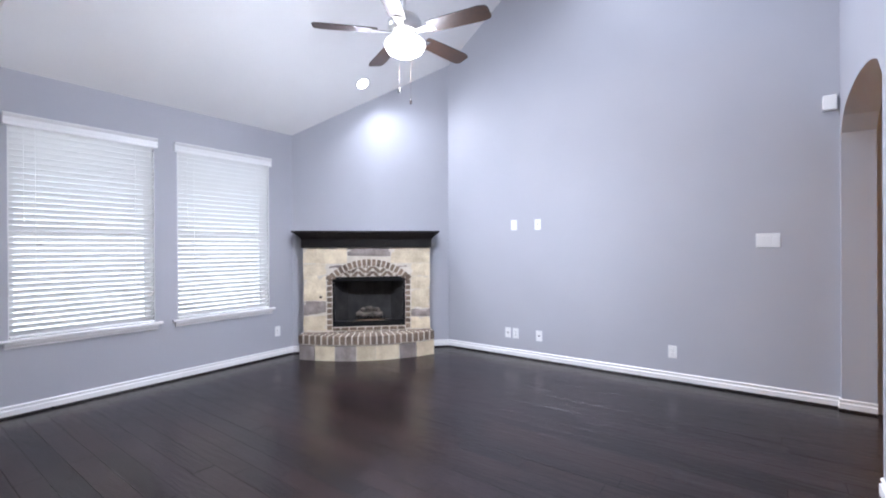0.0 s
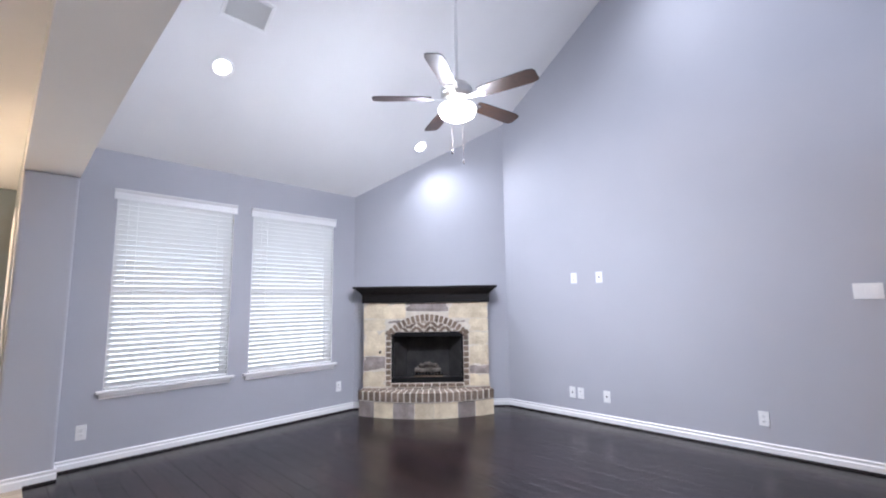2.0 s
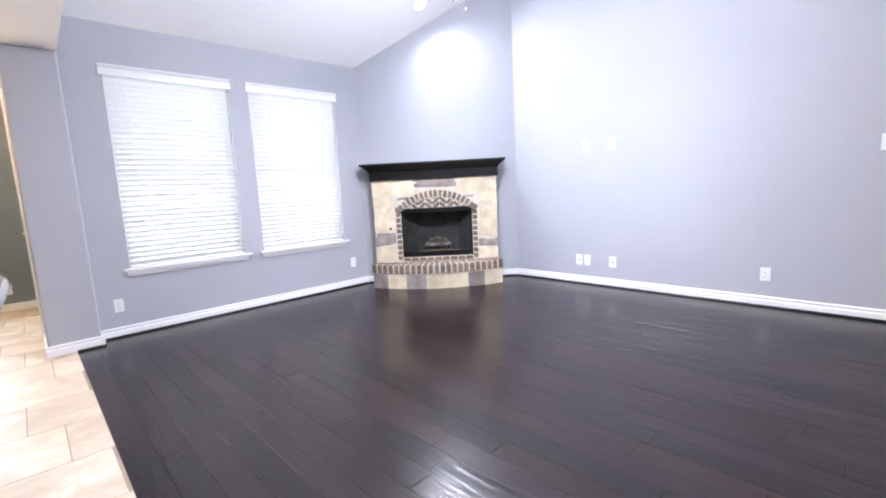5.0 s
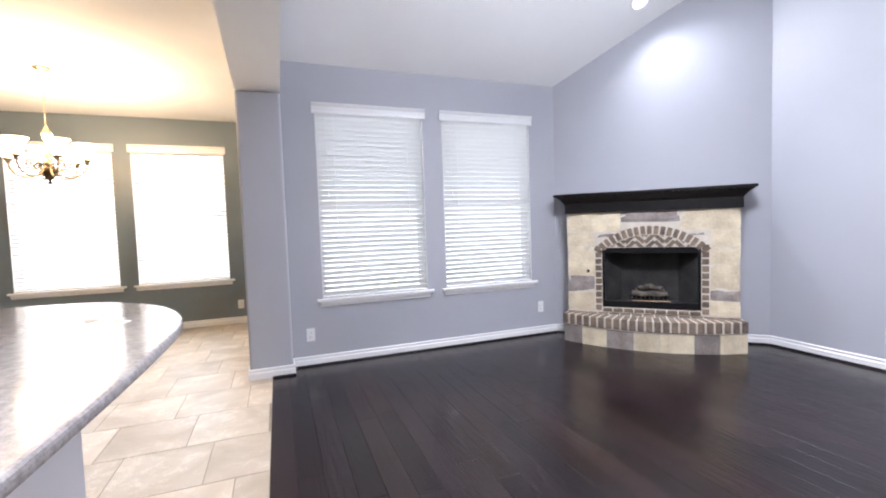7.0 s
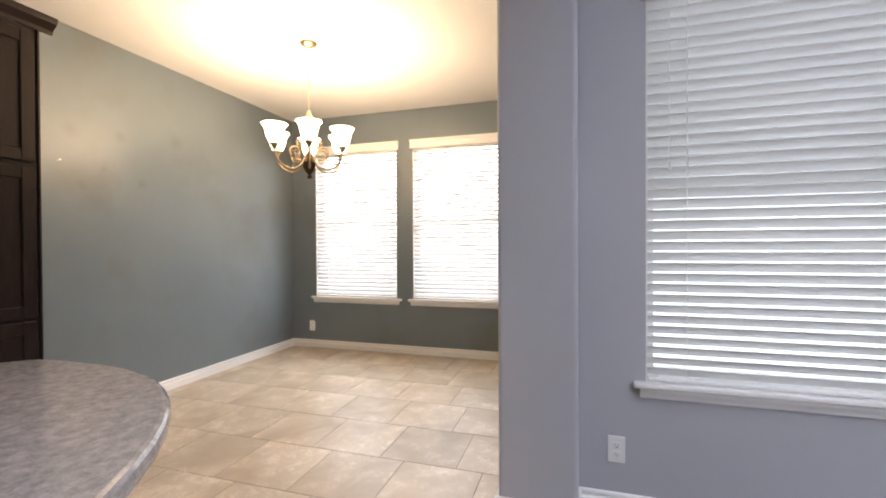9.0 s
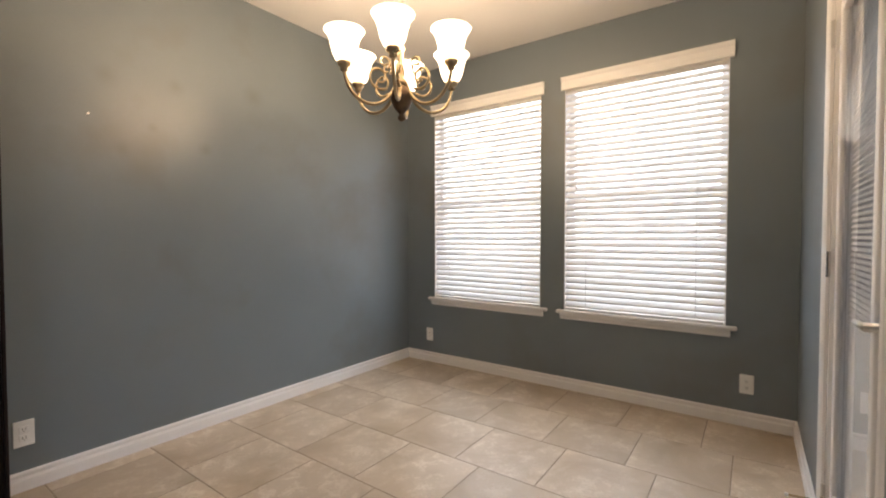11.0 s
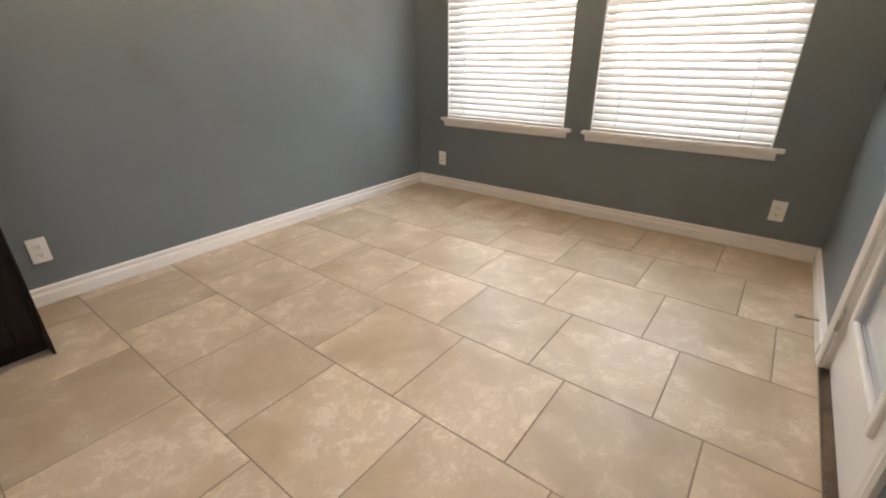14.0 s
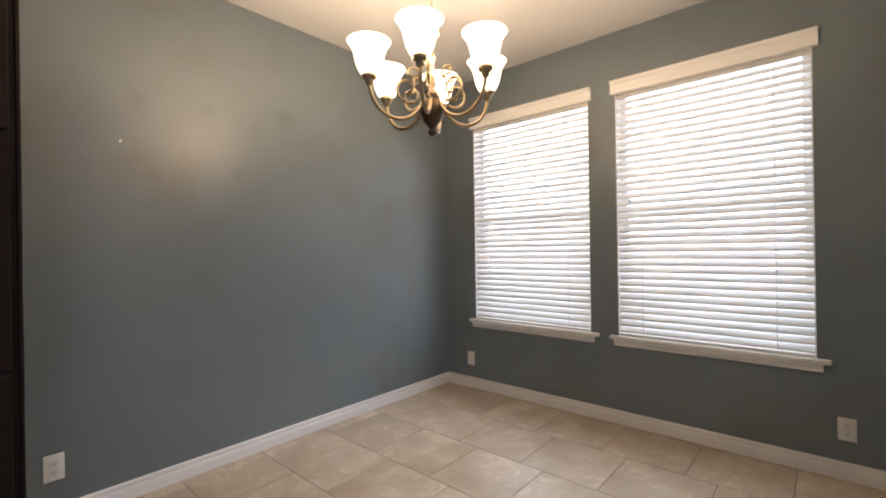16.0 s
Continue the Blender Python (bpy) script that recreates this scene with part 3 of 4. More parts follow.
def blind(x, hole, tilt, group, label):
    """A closed-up vinyl slat blind, hung just inside the opening with its valance proud of the wall."""
    y0, y1, z0, z1 = hole
    b = thing("window_blind", (x, (y0 + y1) / 2, z1), label, "blind", group)
    val = B()
    prism(val, [(0, -0.05), (0.020, -0.05), (0.020, -0.036), (0.016, -0.028), (0.016, 0.012), (0.022, 0.02), (0.030, 0.034), (0.030, 0.042), (0, 0.042)], (0, y1 - y0 + 0.05, 0), (x + 0.001, y0 - 0.025, z1), (1, 0, 0), (0, 0, 1))
    part("valance", val, "plate", b, "white moulded valance")
    part("headrail", box(B(), (x - 0.055, y0 + 0.01, z1 - 0.05), (x - 0.002, y1 - 0.01, z1 - 0.008), 0.003), "plate", b)
    n = 36
    top, low = z1 - 0.066, z0 + 0.05
    pitch = (top - low) / (n - 1)
    me = None
    xc = x - 0.021
    for i in range(n):
        z = top - pitch * i
        if me is None:
            s = B()
            k, half, thick = 6, 0.0265, 0.0014
            rows = []
            for j in range(k + 1):
                d = (2 * j / k - 1) * half
                crown = 0.003 * (1 - (d / half) ** 2)
                for sgn in (1, -1):
                    rows.append([s.verts.new((d, yy, crown + sgn * thick)) for yy in (y0 + 0.007, y1 - 0.007)])
            for j in range(k):
                for sgn in (0, 1):
                    a, c = rows[2 * j + sgn], rows[2 * j + 2 + sgn]
                    s.faces.new((a[0], a[1], c[1], c[0]))
            for j in (0, k):
                a, c = rows[2 * j], rows[2 * j + 1]
                s.faces.new((a[0], a[1], c[1], c[0]))
            ob = part("slat", s, "slat", b, "", True)
            me = ob.data
        else:
            ob = new("slat", me)
            ob.parent = b
            ob.matrix_parent_inverse = b.matrix_basis.inverted()
        wob = 0.3 * math.sin(i * 2.1 + y0 * 5)
        ob.matrix_basis = pose(xc, 0, z, 0, tilt + wob, 0)
    part("bottom_rail", box(B(), (xc - 0.025, y0 + 0.008, z0 + 0.008), (xc + 0.025, y1 - 0.008, z0 + 0.026), 0.004), "plate", b)
    for f in (0.16, 0.84):
        yy = y0 + (y1 - y0) * f
        for dx in (-0.024, 0.024):
            part("ladder_cord", tube(B(), [(xc + dx, yy, z1 - 0.05), (xc + dx, yy, z0 + 0.02)], 0.0018, 5), "plate", b)
    part("tilt_cord", tube(B(), [(x + 0.009, y0 + 0.09, z1 - 0.05), (x + 0.010, y0 + 0.09, z1 - 0.75)], 0.0014, 5), "plate", b)
    part("tassel", lathe(B(), [(0.002, 0), (0.006, -0.01), (0.007, -0.035), (0.002, -0.04)], (x + 0.010, y0 + 0.09, z1 - 0.75), 8), "plate", b, "small cord weight")
    return b


for i, h in enumerate(LIVING_WINDOWS):
    window(i + 1, XW, h, "white-framed window with sill in the living room")
    blind(XW, h, -46, "living room blinds", "white slatted blind lowered over the living room window")
for i, h in enumerate(DINING_WINDOWS):
    window(i + 3, XD, h, "white-framed window with sill in the dining area")
    blind(XD, h, 48, "dining blinds", "white slatted blind lowered over the dining window")

# ---- patio door ----
d0, d1, dz = DOOR[0], DOOR[1], DOOR[3]
door = thing("door_1", ((d0 + d1) / 2, YP, 0), "closed white patio door with a glazed upper half", "door", kind="structure")
bm = B()
gx0, gx1, gz0, gz1 = d0 + 0.105, d1 - 0.20, 0.262, 1.90
cells(bm, (d0 + 0.022, d1 - 0.022), (0.02, dz - 0.022), [(gx0, gx1, gz0, gz1)], lambda b, u0, u1, z0, z1: box(b, (u0, YP + 0.02, z0), (u1, YP + 0.064, z1)))
leaf = part("door_leaf", bm, "trim", door)
bm = B()
for lo, hi in (((gx0 - 0.03, gz0 - 0.03), (gx0 + 0.012, gz1 + 0.03)), ((gx1 - 0.012, gz0 - 0.03), (gx1 + 0.03, gz1 + 0.03)), ((gx0 + 0.012, gz0 - 0.03), (gx1 - 0.012, gz0 + 0.012)), ((gx0 + 0.012, gz1 - 0.012), (gx1 - 0.012, gz1 + 0.03))):
    box(bm, (lo[0], YP + 0.006, lo[1]), (hi[0], YP + 0.022, hi[1]), 0.005, segments=2)
part("glazing_frame", bm, "trim", door)
part("pane", box(B(), (gx0 + 0.002, YP + 0.028, gz0 + 0.002), (gx1 - 0.002, YP + 0.032, gz1 - 0.002)), "glass", door).visible_shadow = False
part("pane", box(B(), (gx0 + 0.002, YP + 0.054, gz0 + 0.002), (gx1 - 0.002, YP + 0.058, gz1 - 0.002)), "glass", door).visible_shadow = False
s = box(B(), (gx0 + 0.01, -0.006, -0.0006), (gx1 - 0.01, 0.006, 0.0006))
slat = part("mini_slat", s, "slat", door, "thin blind slat between the panes")
for i in range(90):
    ob = slat if i == 0 else new("mini_slat", slat.data)
    if i:
        ob.parent = door
        ob.matrix_parent_inverse = door.matrix_basis.inverted()
    ob.matrix_basis = pose(0, YP + 0.043, gz0 + 0.02 + (gz1 - gz0 - 0.04) * i / 89, 62, 0, 0)
bm = B()
for lo, hi in (((d0, 0), (d0 + 0.02, dz)), ((d1 - 0.02, 0), (d1, dz)), ((d0 + 0.02, dz - 0.02), (d1 - 0.02, dz))):
    box(bm, (lo[0], YP + 0.001, lo[1]), (hi[0], YP + T - 0.001, hi[1]))
part("door_frame", bm, "trim", door)
CASE = [(0, 0), (0.062, 0), (0.062, 0.012), (0.050, 0.018), (0.030, 0.013), (0.012, 0.016), (0.0, 0.010)]
for x0, sx in ((d0 + 0.004, -1), (d1 - 0.004, 1)):
    bm = B()
    prism(bm, CASE, (0, 0, dz + 0.0), (x0, YP, 0), (sx, 0, 0), (0, -1, 0))
    part("casing", bm, "trim", door, "moulded door casing")
bm = B()
prism(bm, CASE, (d1 - d0 + 0.116, 0, 0), (d0 - 0.058, YP, dz), (0, 0, 1), (0, -1, 0))
part("casing", bm, "trim", door, "moulded door casing")
for z in (0.22, 1.05, 1.85):
    part("hinge", tube(B(), [(d0 + 0.022, YP - 0.006, z - 0.045), (d0 + 0.022, YP - 0.006, z + 0.045)], 0.007, 8), "nickel", door, "brushed metal hinge")
bm = B()
lathe(bm, [(0.026, 0), (0.026, 0.006), (0.012, 0.010), (0.010, 0.045)], (0, 0, 0), 16, Matrix.Translation((d1 - 0.085, YP + 0.02, 0.95)) @ pose(0, 0, 0, 90, 0, 0))
tube(bm, [(d1 - 0.085, YP - 0.022, 0.95), (d1 - 0.12, YP - 0.026, 0.95), (d1 - 0.19, YP - 0.024, 0.945)], lambda s: 0.009 - 0.002 * s, 8)
part("lever_handle", bm, "nickel", door, "brushed metal lever handle", True)
part("deadbolt", lathe(B(), [(0.03, 0), (0.03, 0.008), (0.022, 0.014), (0.0, 0.014)], (0, 0, 0), 16, Matrix.Translation((d1 - 0.085, YP + 0.02, 1.12)) @ pose(0, 0, 0, 90, 0, 0)), "nickel", door, "round metal deadbolt")
part("threshold", box(B(), (d0 + 0.02, YP - 0.01, 0.0), (d1 - 0.02, YP + 0.15, 0.018), 0.005), "bronze_dark", door, "dark metal threshold")
stop = thing("door_stop", (-6.2, YP - 0.016, 0.06), "small spring door stop on the baseboard", "door stop")
part("spring", tube(B(), [(-6.2, YP - 0.016, 0.06), (-6.2, YP - 0.085, 0.055)], 0.005, 8), "bronze", stop)
part("tip", lathe(B(), [(0.008, 0), (0.008, 0.012), (0, 0.014)], (0, 0, 0), 10, Matrix.Translation((-6.2, YP - 0.084, 0.055)) @ pose(0, 0, 0, 90, 0, 0)), "plate", stop, "white rubber tip")


# ---- wall plates ----
def plate(name, centre, normal, w, h, kind, label, gangs=1):
    """A cover plate on a wall; kind is outlet, switch or blank."""
    n = Vector(normal)
    side = Vector((0, 0, 1)).cross(n)
    m = Matrix((side.to_4d(), Vector((0, 0, 1, 0)), n.to_4d(), Vector((0, 0, 0, 1)))).transposed()
    m[0][3], m[1][3], m[2][3] = centre
    for i in range(3):
        m[3][i] = 0
    m[3][3] = 1
    t = thing(name, centre, label, name.replace("_", " "))
    part("cover", box(B(), (-w / 2, -h / 2, 0.0), (w / 2, h / 2, 0.006), 0.0025, m, 2), "plate", t)
    for g in range(gangs):
        gx = (g - (gangs - 1) / 2) * 0.046
        if kind == "outlet":
            for zz in (-0.02, 0.02):
                part("socket", box(B(), (gx - 0.017, zz - 0.014, 0.0055), (gx + 0.017, zz + 0.014, 0.0085), 0.0012, m), "plate", t)
                for sx in (-0.006, 0.006):
                    part("slot", box(B(), (gx + sx - 0.0012, zz - 0.004, 0.0084), (gx + sx + 0.0012, zz + 0.006, 0.0088), 0, m), "dark", t, "dark slot")
                part("ground_hole", box(B(), (gx - 0.0022, zz - 0.011, 0.0084), (gx + 0.0022, zz - 0.007, 0.0088), 0, m), "dark", t, "dark hole")
        elif kind == "switch":
            part("rocker", box(B(), (gx - 0.0165, -0.033, 0.0055), (gx + 0.0165, 0.033, 0.009), 0.0015, m), "plate", t)
        elif kind == "jack":
            part("jack", box(B(), (gx - 0.008, -0.008, 0.0055), (gx + 0.008, 0.008, 0.0075), 0.001, m), "dark", t, "dark cable jack")
        for zz in ((-0.048, 0.048) if kind != "outlet" else (0.0,)):
            part("screw", lathe(B(), [(0.003, 0), (0.0025, 0.001), (0, 0.001)], (gx, zz, 0.006), 8, m), "plate", t)
    return t


OUT = "white duplex outlet on the wall above the baseboard"
plate("wall_outlet", (-0.761, YR, 0.282), (0, -1, 0), 0.074, 0.119, "outlet", OUT)
plate("wall_outlet", (-2.402, YR, 0.274), (0, -1, 0), 0.074, 0.119, "outlet", OUT)
plate("cable_plate", (-2.501, YR, 0.274), (0, -1, 0), 0.074, 0.119, "jack", "white cable plate beside an outlet on the wall")
plate("cable_plate", (-2.109, YR, 0.276), (0, -1, 0), 0.074, 0.119, "jack", "white cable plate low on the wall")
plate("wall_outlet", (-2.417, YR, 1.54), (0, -1, 0), 0.074, 0.119, "outlet", "white outlet high on the wall for a television")
plate("cable_plate", (-2.12, YR, 1.536), (0, -1, 0), 0.074, 0.119, "jack", "white cable plate high on the wall for a television")
plate("light_switch", (-0.035, YR, 1.327), (0, -1, 0), 0.168, 0.119, "switch", "white triple rocker switch on the long wall", 3)
plate("wall_outlet", (XW, 0.665, 0.281), (1, 0, 0), 0.072, 0.117, "outlet", OUT)
plate("wall_outlet", (XW, 3.06, 0.302), (1, 0, 0), 0.072, 0.117, "outlet", OUT)
plate("wall_outlet", (XD, -2.465, 0.252), (1, 0, 0), 0.072, 0.117, "outlet", OUT)
plate("wall_outlet", (XD, -0.067, 0.257), (1, 0, 0), 0.072, 0.117, "outlet", OUT)
plate("wall_outlet", (-4.355, YB, 0.262), (0, 1, 0), 0.072, 0.117, "outlet", OUT)
chime = thing("door_chime", (0.358, YR, 2.40), "small white chime box high on the wall", "chime")
part("case", box(B(), (0.315, YR - 0.045, 2.345), (0.402, YR, 2.465), 0.008, None, 2), "plate", chime)

# ---- island ----
isle = thing("kitchen_island", (-2.0, -0.7, 0), "grey painted island base under the stone worktop", "island")
part("base_panel", box(B(), (-2.88, -0.98, 0.0), (-1.15, -0.365, 0.837), 0.004), "wall_blue", isle)
part("base_trim", box(B(), (-2.892, -0.98, 0.0), (-1.14, -0.353, 0.08), 0.004), "trim", isle, "white strip at the foot of the island")
top = B()
shape = [(-0.98, -1.02), (-0.98, -0.04)]
shape += [(-0.98 - 0.06 * (1 - math.cos(a)), -0.04 + 0.06 * math.sin(a)) for a in (0.5, 1.0, 1.5708)]
shape += [(-1.04 - 1.4 * i / 7, 0.02 + 0.065 * math.sin(math.pi / 2 * i / 7)) for i in range(1, 7)]
shape += [(-2.44 - 1.05 * math.sin(a), -0.72 + 0.805 * math.cos(a)) for a in [math.pi / 2 * i / 18 for i in range(19)]]
shape += [(-3.49 + 0.15 * (1 - math.cos(a)), -0.87 - 0.15 * math.sin(a)) for a in [math.pi / 2 * i / 8 for i in range(9)]]
prism(top, shape, (0, 0, 0.038), (0, 0, 0.837), (1, 0, 0), (0, 1, 0))
es = [e for e in top.edges if abs(e.verts[0].co.z - e.verts[1].co.z) < 1e-5]
bmesh.ops.bevel(top, geom=es, offset=0.014, segments=3, affect="EDGES", profile=0.5)
tagged(link("worktop", top, "granite"), "polished grey-brown granite worktop with a curved end", "worktop")
leaflet = thing("leaflet", (-2.735, -0.205, 0.875), "white folded leaflet lying on the granite worktop", "leaflet")
part("sheet", box(B(), (-0.07, -0.038, 0.0), (0.07, 0.038, 0.0015), 0, pose(-2.735, -0.205, 0.8755, 0, 0, 66)), "paper", leaflet)
part("printed_band", box(B(), (-0.008, -0.038, 0.0), (0.008, 0.038, 0.0006), 0, pose(-2.73, -0.19, 0.8775, 0, 0, 66)), "paper_green", leaflet, "olive printed band")
part("print_line", box(B(), (0.035, -0.022, 0.0), (0.055, 0.022, 0.0006), 0, pose(-2.735, -0.205, 0.8775, 0, 0, 66)), "print_grey", leaflet, "grey printed block")
card = thing("business_card", (-2.835, -0.285, 0.875), "small dark printed card lying on the worktop", "card")
part("card_face", box(B(), (-0.042, -0.025, 0), (0.042, 0.025, 0.0012), 0, pose(-2.835, -0.285, 0.8755, 0, 0, 28)), "print_grey", card)

# ---- pantry cabinet ----
CX0, CX1, CY = -4.225, -3.32, -2.20
pantry = thing("pantry_cabinet", ((CX0 + CX1) / 2, -2.45, 0), "tall espresso-stained pantry cabinet with crown moulding", "cabinet")
part("body", box(B(), (CX0 + 0.012, YB, 0.09), (CX1, CY - 0.022, 2.33), 0.002), "cabinet", pantry)
part("plinth", box(B(), (CX0 + 0.012, YB, 0), (CX1, CY - 0.08, 0.09)), "cabinet", pantry)
part("side_panel", box(B(), (CX0, YB, 0), (CX0 + 0.012, CY - 0.012, 2.33), 0.002), "cabinet", pantry)


def cabinet_door(x0, x1, z0, z1, knob_x):
    bm = B()
    r = 0.062
    for lo, hi in (((x0, z0), (x0 + r, z1)), ((x1 - r, z0), (x1, z1)), ((x0 + r, z0), (x1 - r, z0 + r)), ((x0 + r, z1 - r), (x1 - r, z1))):
        box(bm, (lo[0], CY - 0.021, lo[1]), (hi[0], CY, hi[1]), 0.003)
    dr = part("door", bm, "cabinet", pantry)
    part("panel", box(B(), (x0 + r - 0.004, CY - 0.02, z0 + r - 0.004), (x1 - r + 0.004, CY - 0.010, z1 - r + 0.004), 0.004), "cabinet", dr, "recessed centre panel")
    part("knob", lathe(B(), [(0.005, 0), (0.005, 0.012), (0.014, 0.018), (0.014, 0.024), (0, 0.028)], (0, 0, 0), 12, Matrix.Translation((knob_x, CY, (z0 + z1) / 2)) @ pose(0, 0, 0, -90, 0, 0)), "bronze_dark", dr, "dark metal knob")


for x0, x1, k in ((CX0 + 0.03, (CX0 + CX1) / 2 - 0.002, (CX0 + CX1) / 2 - 0.03), ((CX0 + CX1) / 2 + 0.002, CX1 - 0.01, (CX0 + CX1) / 2 + 0.03)):
    cabinet_door(x0, x1, 1.63, 2.30, k)
    cabinet_door(x0, x1, 0.82, 1.60, k)
    cabinet_door(x0, x1, 0.11, 0.80, k)
bm = B()
prism(bm, [(0, 0), (0.012, 0), (0.018, 0.02), (0.05, 0.05), (0.058, 0.07), (0.058, 0.08), (0, 0.08)], (CX1 - CX0 + 0.058, 0, 0), (CX0 - 0.058, CY - 0.022, 2.33), (0, 1, 0), (0, 0, 1))
prism(bm, [(0, 0), (0.012, 0), (0.018, 0.02), (0.05, 0.05), (0.058, 0.07), (0.058, 0.08), (0, 0.08)], (0, CY - 0.022 - YB, 0), (CX0 + 0.0, YB, 2.33), (-1, 0, 0), (0, 0, 1))
part("crown", bm, "cabinet", pantry, "stepped crown moulding")

# ---- chandelier ----
CH = Vector((-5.39, -1.36, 0))
chand = thing("chandelier", (CH.x, CH.y, CEIL), "antique bronze chandelier with six lit bell glass shades", "chandelier")
part("canopy", lathe(B(), [(0.062, 0), (0.062, -0.008), (0.05, -0.022), (0.02, -0.032), (0.008, -0.036)], (CH.x, CH.y, CEIL), 20), "bronze", chand, "", True)
bm = B()
zz = CEIL - 0.036
k = 0
while zz > 2.165:
    a = 0 if k % 2 == 0 else math.pi / 2
    ring = [(CH.x + 0.008 * math.cos(q) * math.cos(a), CH.y + 0.008 * math.cos(q) * math.sin(a), zz - 0.014 + 0.016 * math.sin(q)) for q in [2 * math.pi * i / 8 for i in range(9)]]
    tube(bm, ring, 0.0018, 5)
    zz -= 0.027
    k += 1
part("chain", bm, "bronze", chand)
part("stem", lathe(B(), [(0.006, 2.17), (0.012, 2.16), (0.018, 2.145), (0.034, 2.115), (0.040, 2.10), (0.030, 2.085), (0.012, 2.07), (0.010, 2.02), (0.018, 2.00), (0.010, 1.98), (0.010, 1.87), (0.022, 1.86), (0.030, 1.845), (0.018, 1.83)], CH, 16), "bronze", chand, "", True)
part("urn", lathe(B(), [(0.018, 1.835), (0.036, 1.825), (0.050, 1.80), (0.050, 1.77), (0.036, 1.735), (0.016, 1.712), (0.010, 1.702), (0.019, 1.692), (0.016, 1.679), (0.0, 1.672)], CH, 18), "bronze_dark", chand, "dark bronze turned urn", True)
SHADE = [(0.026, 0.0), (0.038, 0.010), (0.051, 0.036), (0.058, 0.068), (0.064, 0.096), (0.077, 0.120), (0.086, 0.130), (0.082, 0.130), (0.060, 0.096), (0.047, 0.040), (0.031, 0.013), (0.0, 0.006)]
ARM_R = 0.262
for i in range(6):
    a = 2 * math.pi * i / 6 + 0.59
    dx, dy = math.cos(a), math.sin(a)
    at = lambda r, z: (CH.x + r * dx, CH.y + r * dy, z)
    bez = []
    for j in range(17):
        s = j / 16
        p0, p1, p2, p3 = (0.03, 1.835), (0.08, 1.675), (0.255, 1.715), (ARM_R, 1.86)
        c = [(1 - s) ** 3, 3 * s * (1 - s) ** 2, 3 * s * s * (1 - s), s ** 3]
        bez.append(at(sum(w * p[0] for w, p in zip(c, (p0, p1, p2, p3))), sum(w * p[1] for w, p in zip(c, (p0, p1, p2, p3)))))
    arm = part("arm", tube(B(), bez, 0.0075, 8), "bronze", chand, "", True)
    curl = []
    for j in range(26):
        q = j / 25
        ang = -2.2 + q * 7.6
        r = 0.056 * (1 - 0.70 * q)
        curl.append(at(0.105 + r * math.cos(ang), 1.855 + r * math.sin(ang)))
    part("scroll", tube(B(), curl, lambda s: 0.0068 - 0.002 * s, 6), "bronze", arm, "", True)
    curl = [at(0.082 + 0.030 * (1 - 0.6 * q) * math.cos(4.2 - 6.2 * q), 1.925 + 0.030 * (1 - 0.6 * q) * math.sin(4.2 - 6.2 * q)) for q in [j / 17 for j in range(18)]]
    part("scroll", tube(B(), curl, lambda s: 0.0055 - 0.0015 * s, 6), "bronze", arm, "", True)
    part("cup", lathe(B(), [(0.006, -0.012), (0.018, -0.004), (0.014, 0.006), (0.028, 0.016), (0.030, 0.030), (0.022, 0.034)], at(ARM_R, 1.862), 14), "bronze", arm, "bronze shade cup", True)
    part("shade", lathe(B(), SHADE, at(ARM_R, 1.892), 22), "glass_lamp", arm, "lit frosted bell glass shade", True)
    lamp("chandelier_bulb", "POINT", at(ARM_R, 2.045), CHAND_W, WARM, 0.04)

# ---- ceiling fan ----
FAN = Vector((-2.195, 2.505, 2.855))
fan = thing("ceiling_fan", (FAN.x, FAN.y, vault(FAN.x)), "five-blade ceiling fan at rest with lit glass bowl", "ceiling fan")
part("canopy", lathe(B(), [(0.07, 0.03), (0.07, -0.01), (0.05, -0.05), (0.02, -0.07)], (FAN.x, FAN.y, vault(FAN.x)), 20), "nickel", fan, "", True)
part("down_rod", tube(B(), [(FAN.x, FAN.y, vault(FAN.x) - 0.05), (FAN.x, FAN.y, FAN.z + 0.15)], 0.013, 10), "plate", fan)
part("motor", lathe(B(), [(0.02, 0.17), (0.04, 0.15), (0.10, 0.12), (0.125, 0.08), (0.125, 0.03), (0.10, 0.0), (0.06, -0.02), (0.06, -0.05)], FAN, 28), "nickel", fan, "", True)
part("light_bowl", lathe(B(), [(0.06, -0.05), (0.14, -0.06), (0.15, -0.08), (0.13, -0.125), (0.08, -0.155), (0.0, -0.165)], FAN, 28), "glass_fan", fan, "lit frosted glass bowl", True)
for i in range(5):
    a = FAN_TURN + 2 * math.pi * i / 5
    m = Matrix.Translation(FAN) @ Matrix.Rotation(a, 4, "Z")
    iron = B()
    prism(iron, [(0.09, -0.018), (0.20, -0.03), (0.24, -0.03), (0.24, 0.03), (0.20, 0.03), (0.09, 0.018)], (0, 0, 0.006), (0, 0, 0.0), (1, 0, 0), (0, 1, 0))
    bmesh.ops.transform(iron, matrix=m @ Matrix.Rotation(radians(-12), 4, "X"), verts=iron.verts)
    blade = B()
    prism(blade, [(0.20, -0.055), (0.26, -0.062), (0.60, -0.072), (0.645, -0.062), (0.66, -0.04), (0.66, 0.04), (0.645, 0.062), (0.60, 0.072), (0.26, 0.062), (0.20, 0.055)], (0, 0, 0.007), (0, 0, 0.007), (1, 0, 0), (0, 1, 0))
    bmesh.ops.transform(blade, matrix=m @ Matrix.Rotation(radians(-12), 4, "X"), verts=blade.verts)
    bl = part("blade", blade, "fan_wood", fan, "walnut-stained fan blade")
    part("blade_iron", iron, "nickel", bl, "metal blade bracket")
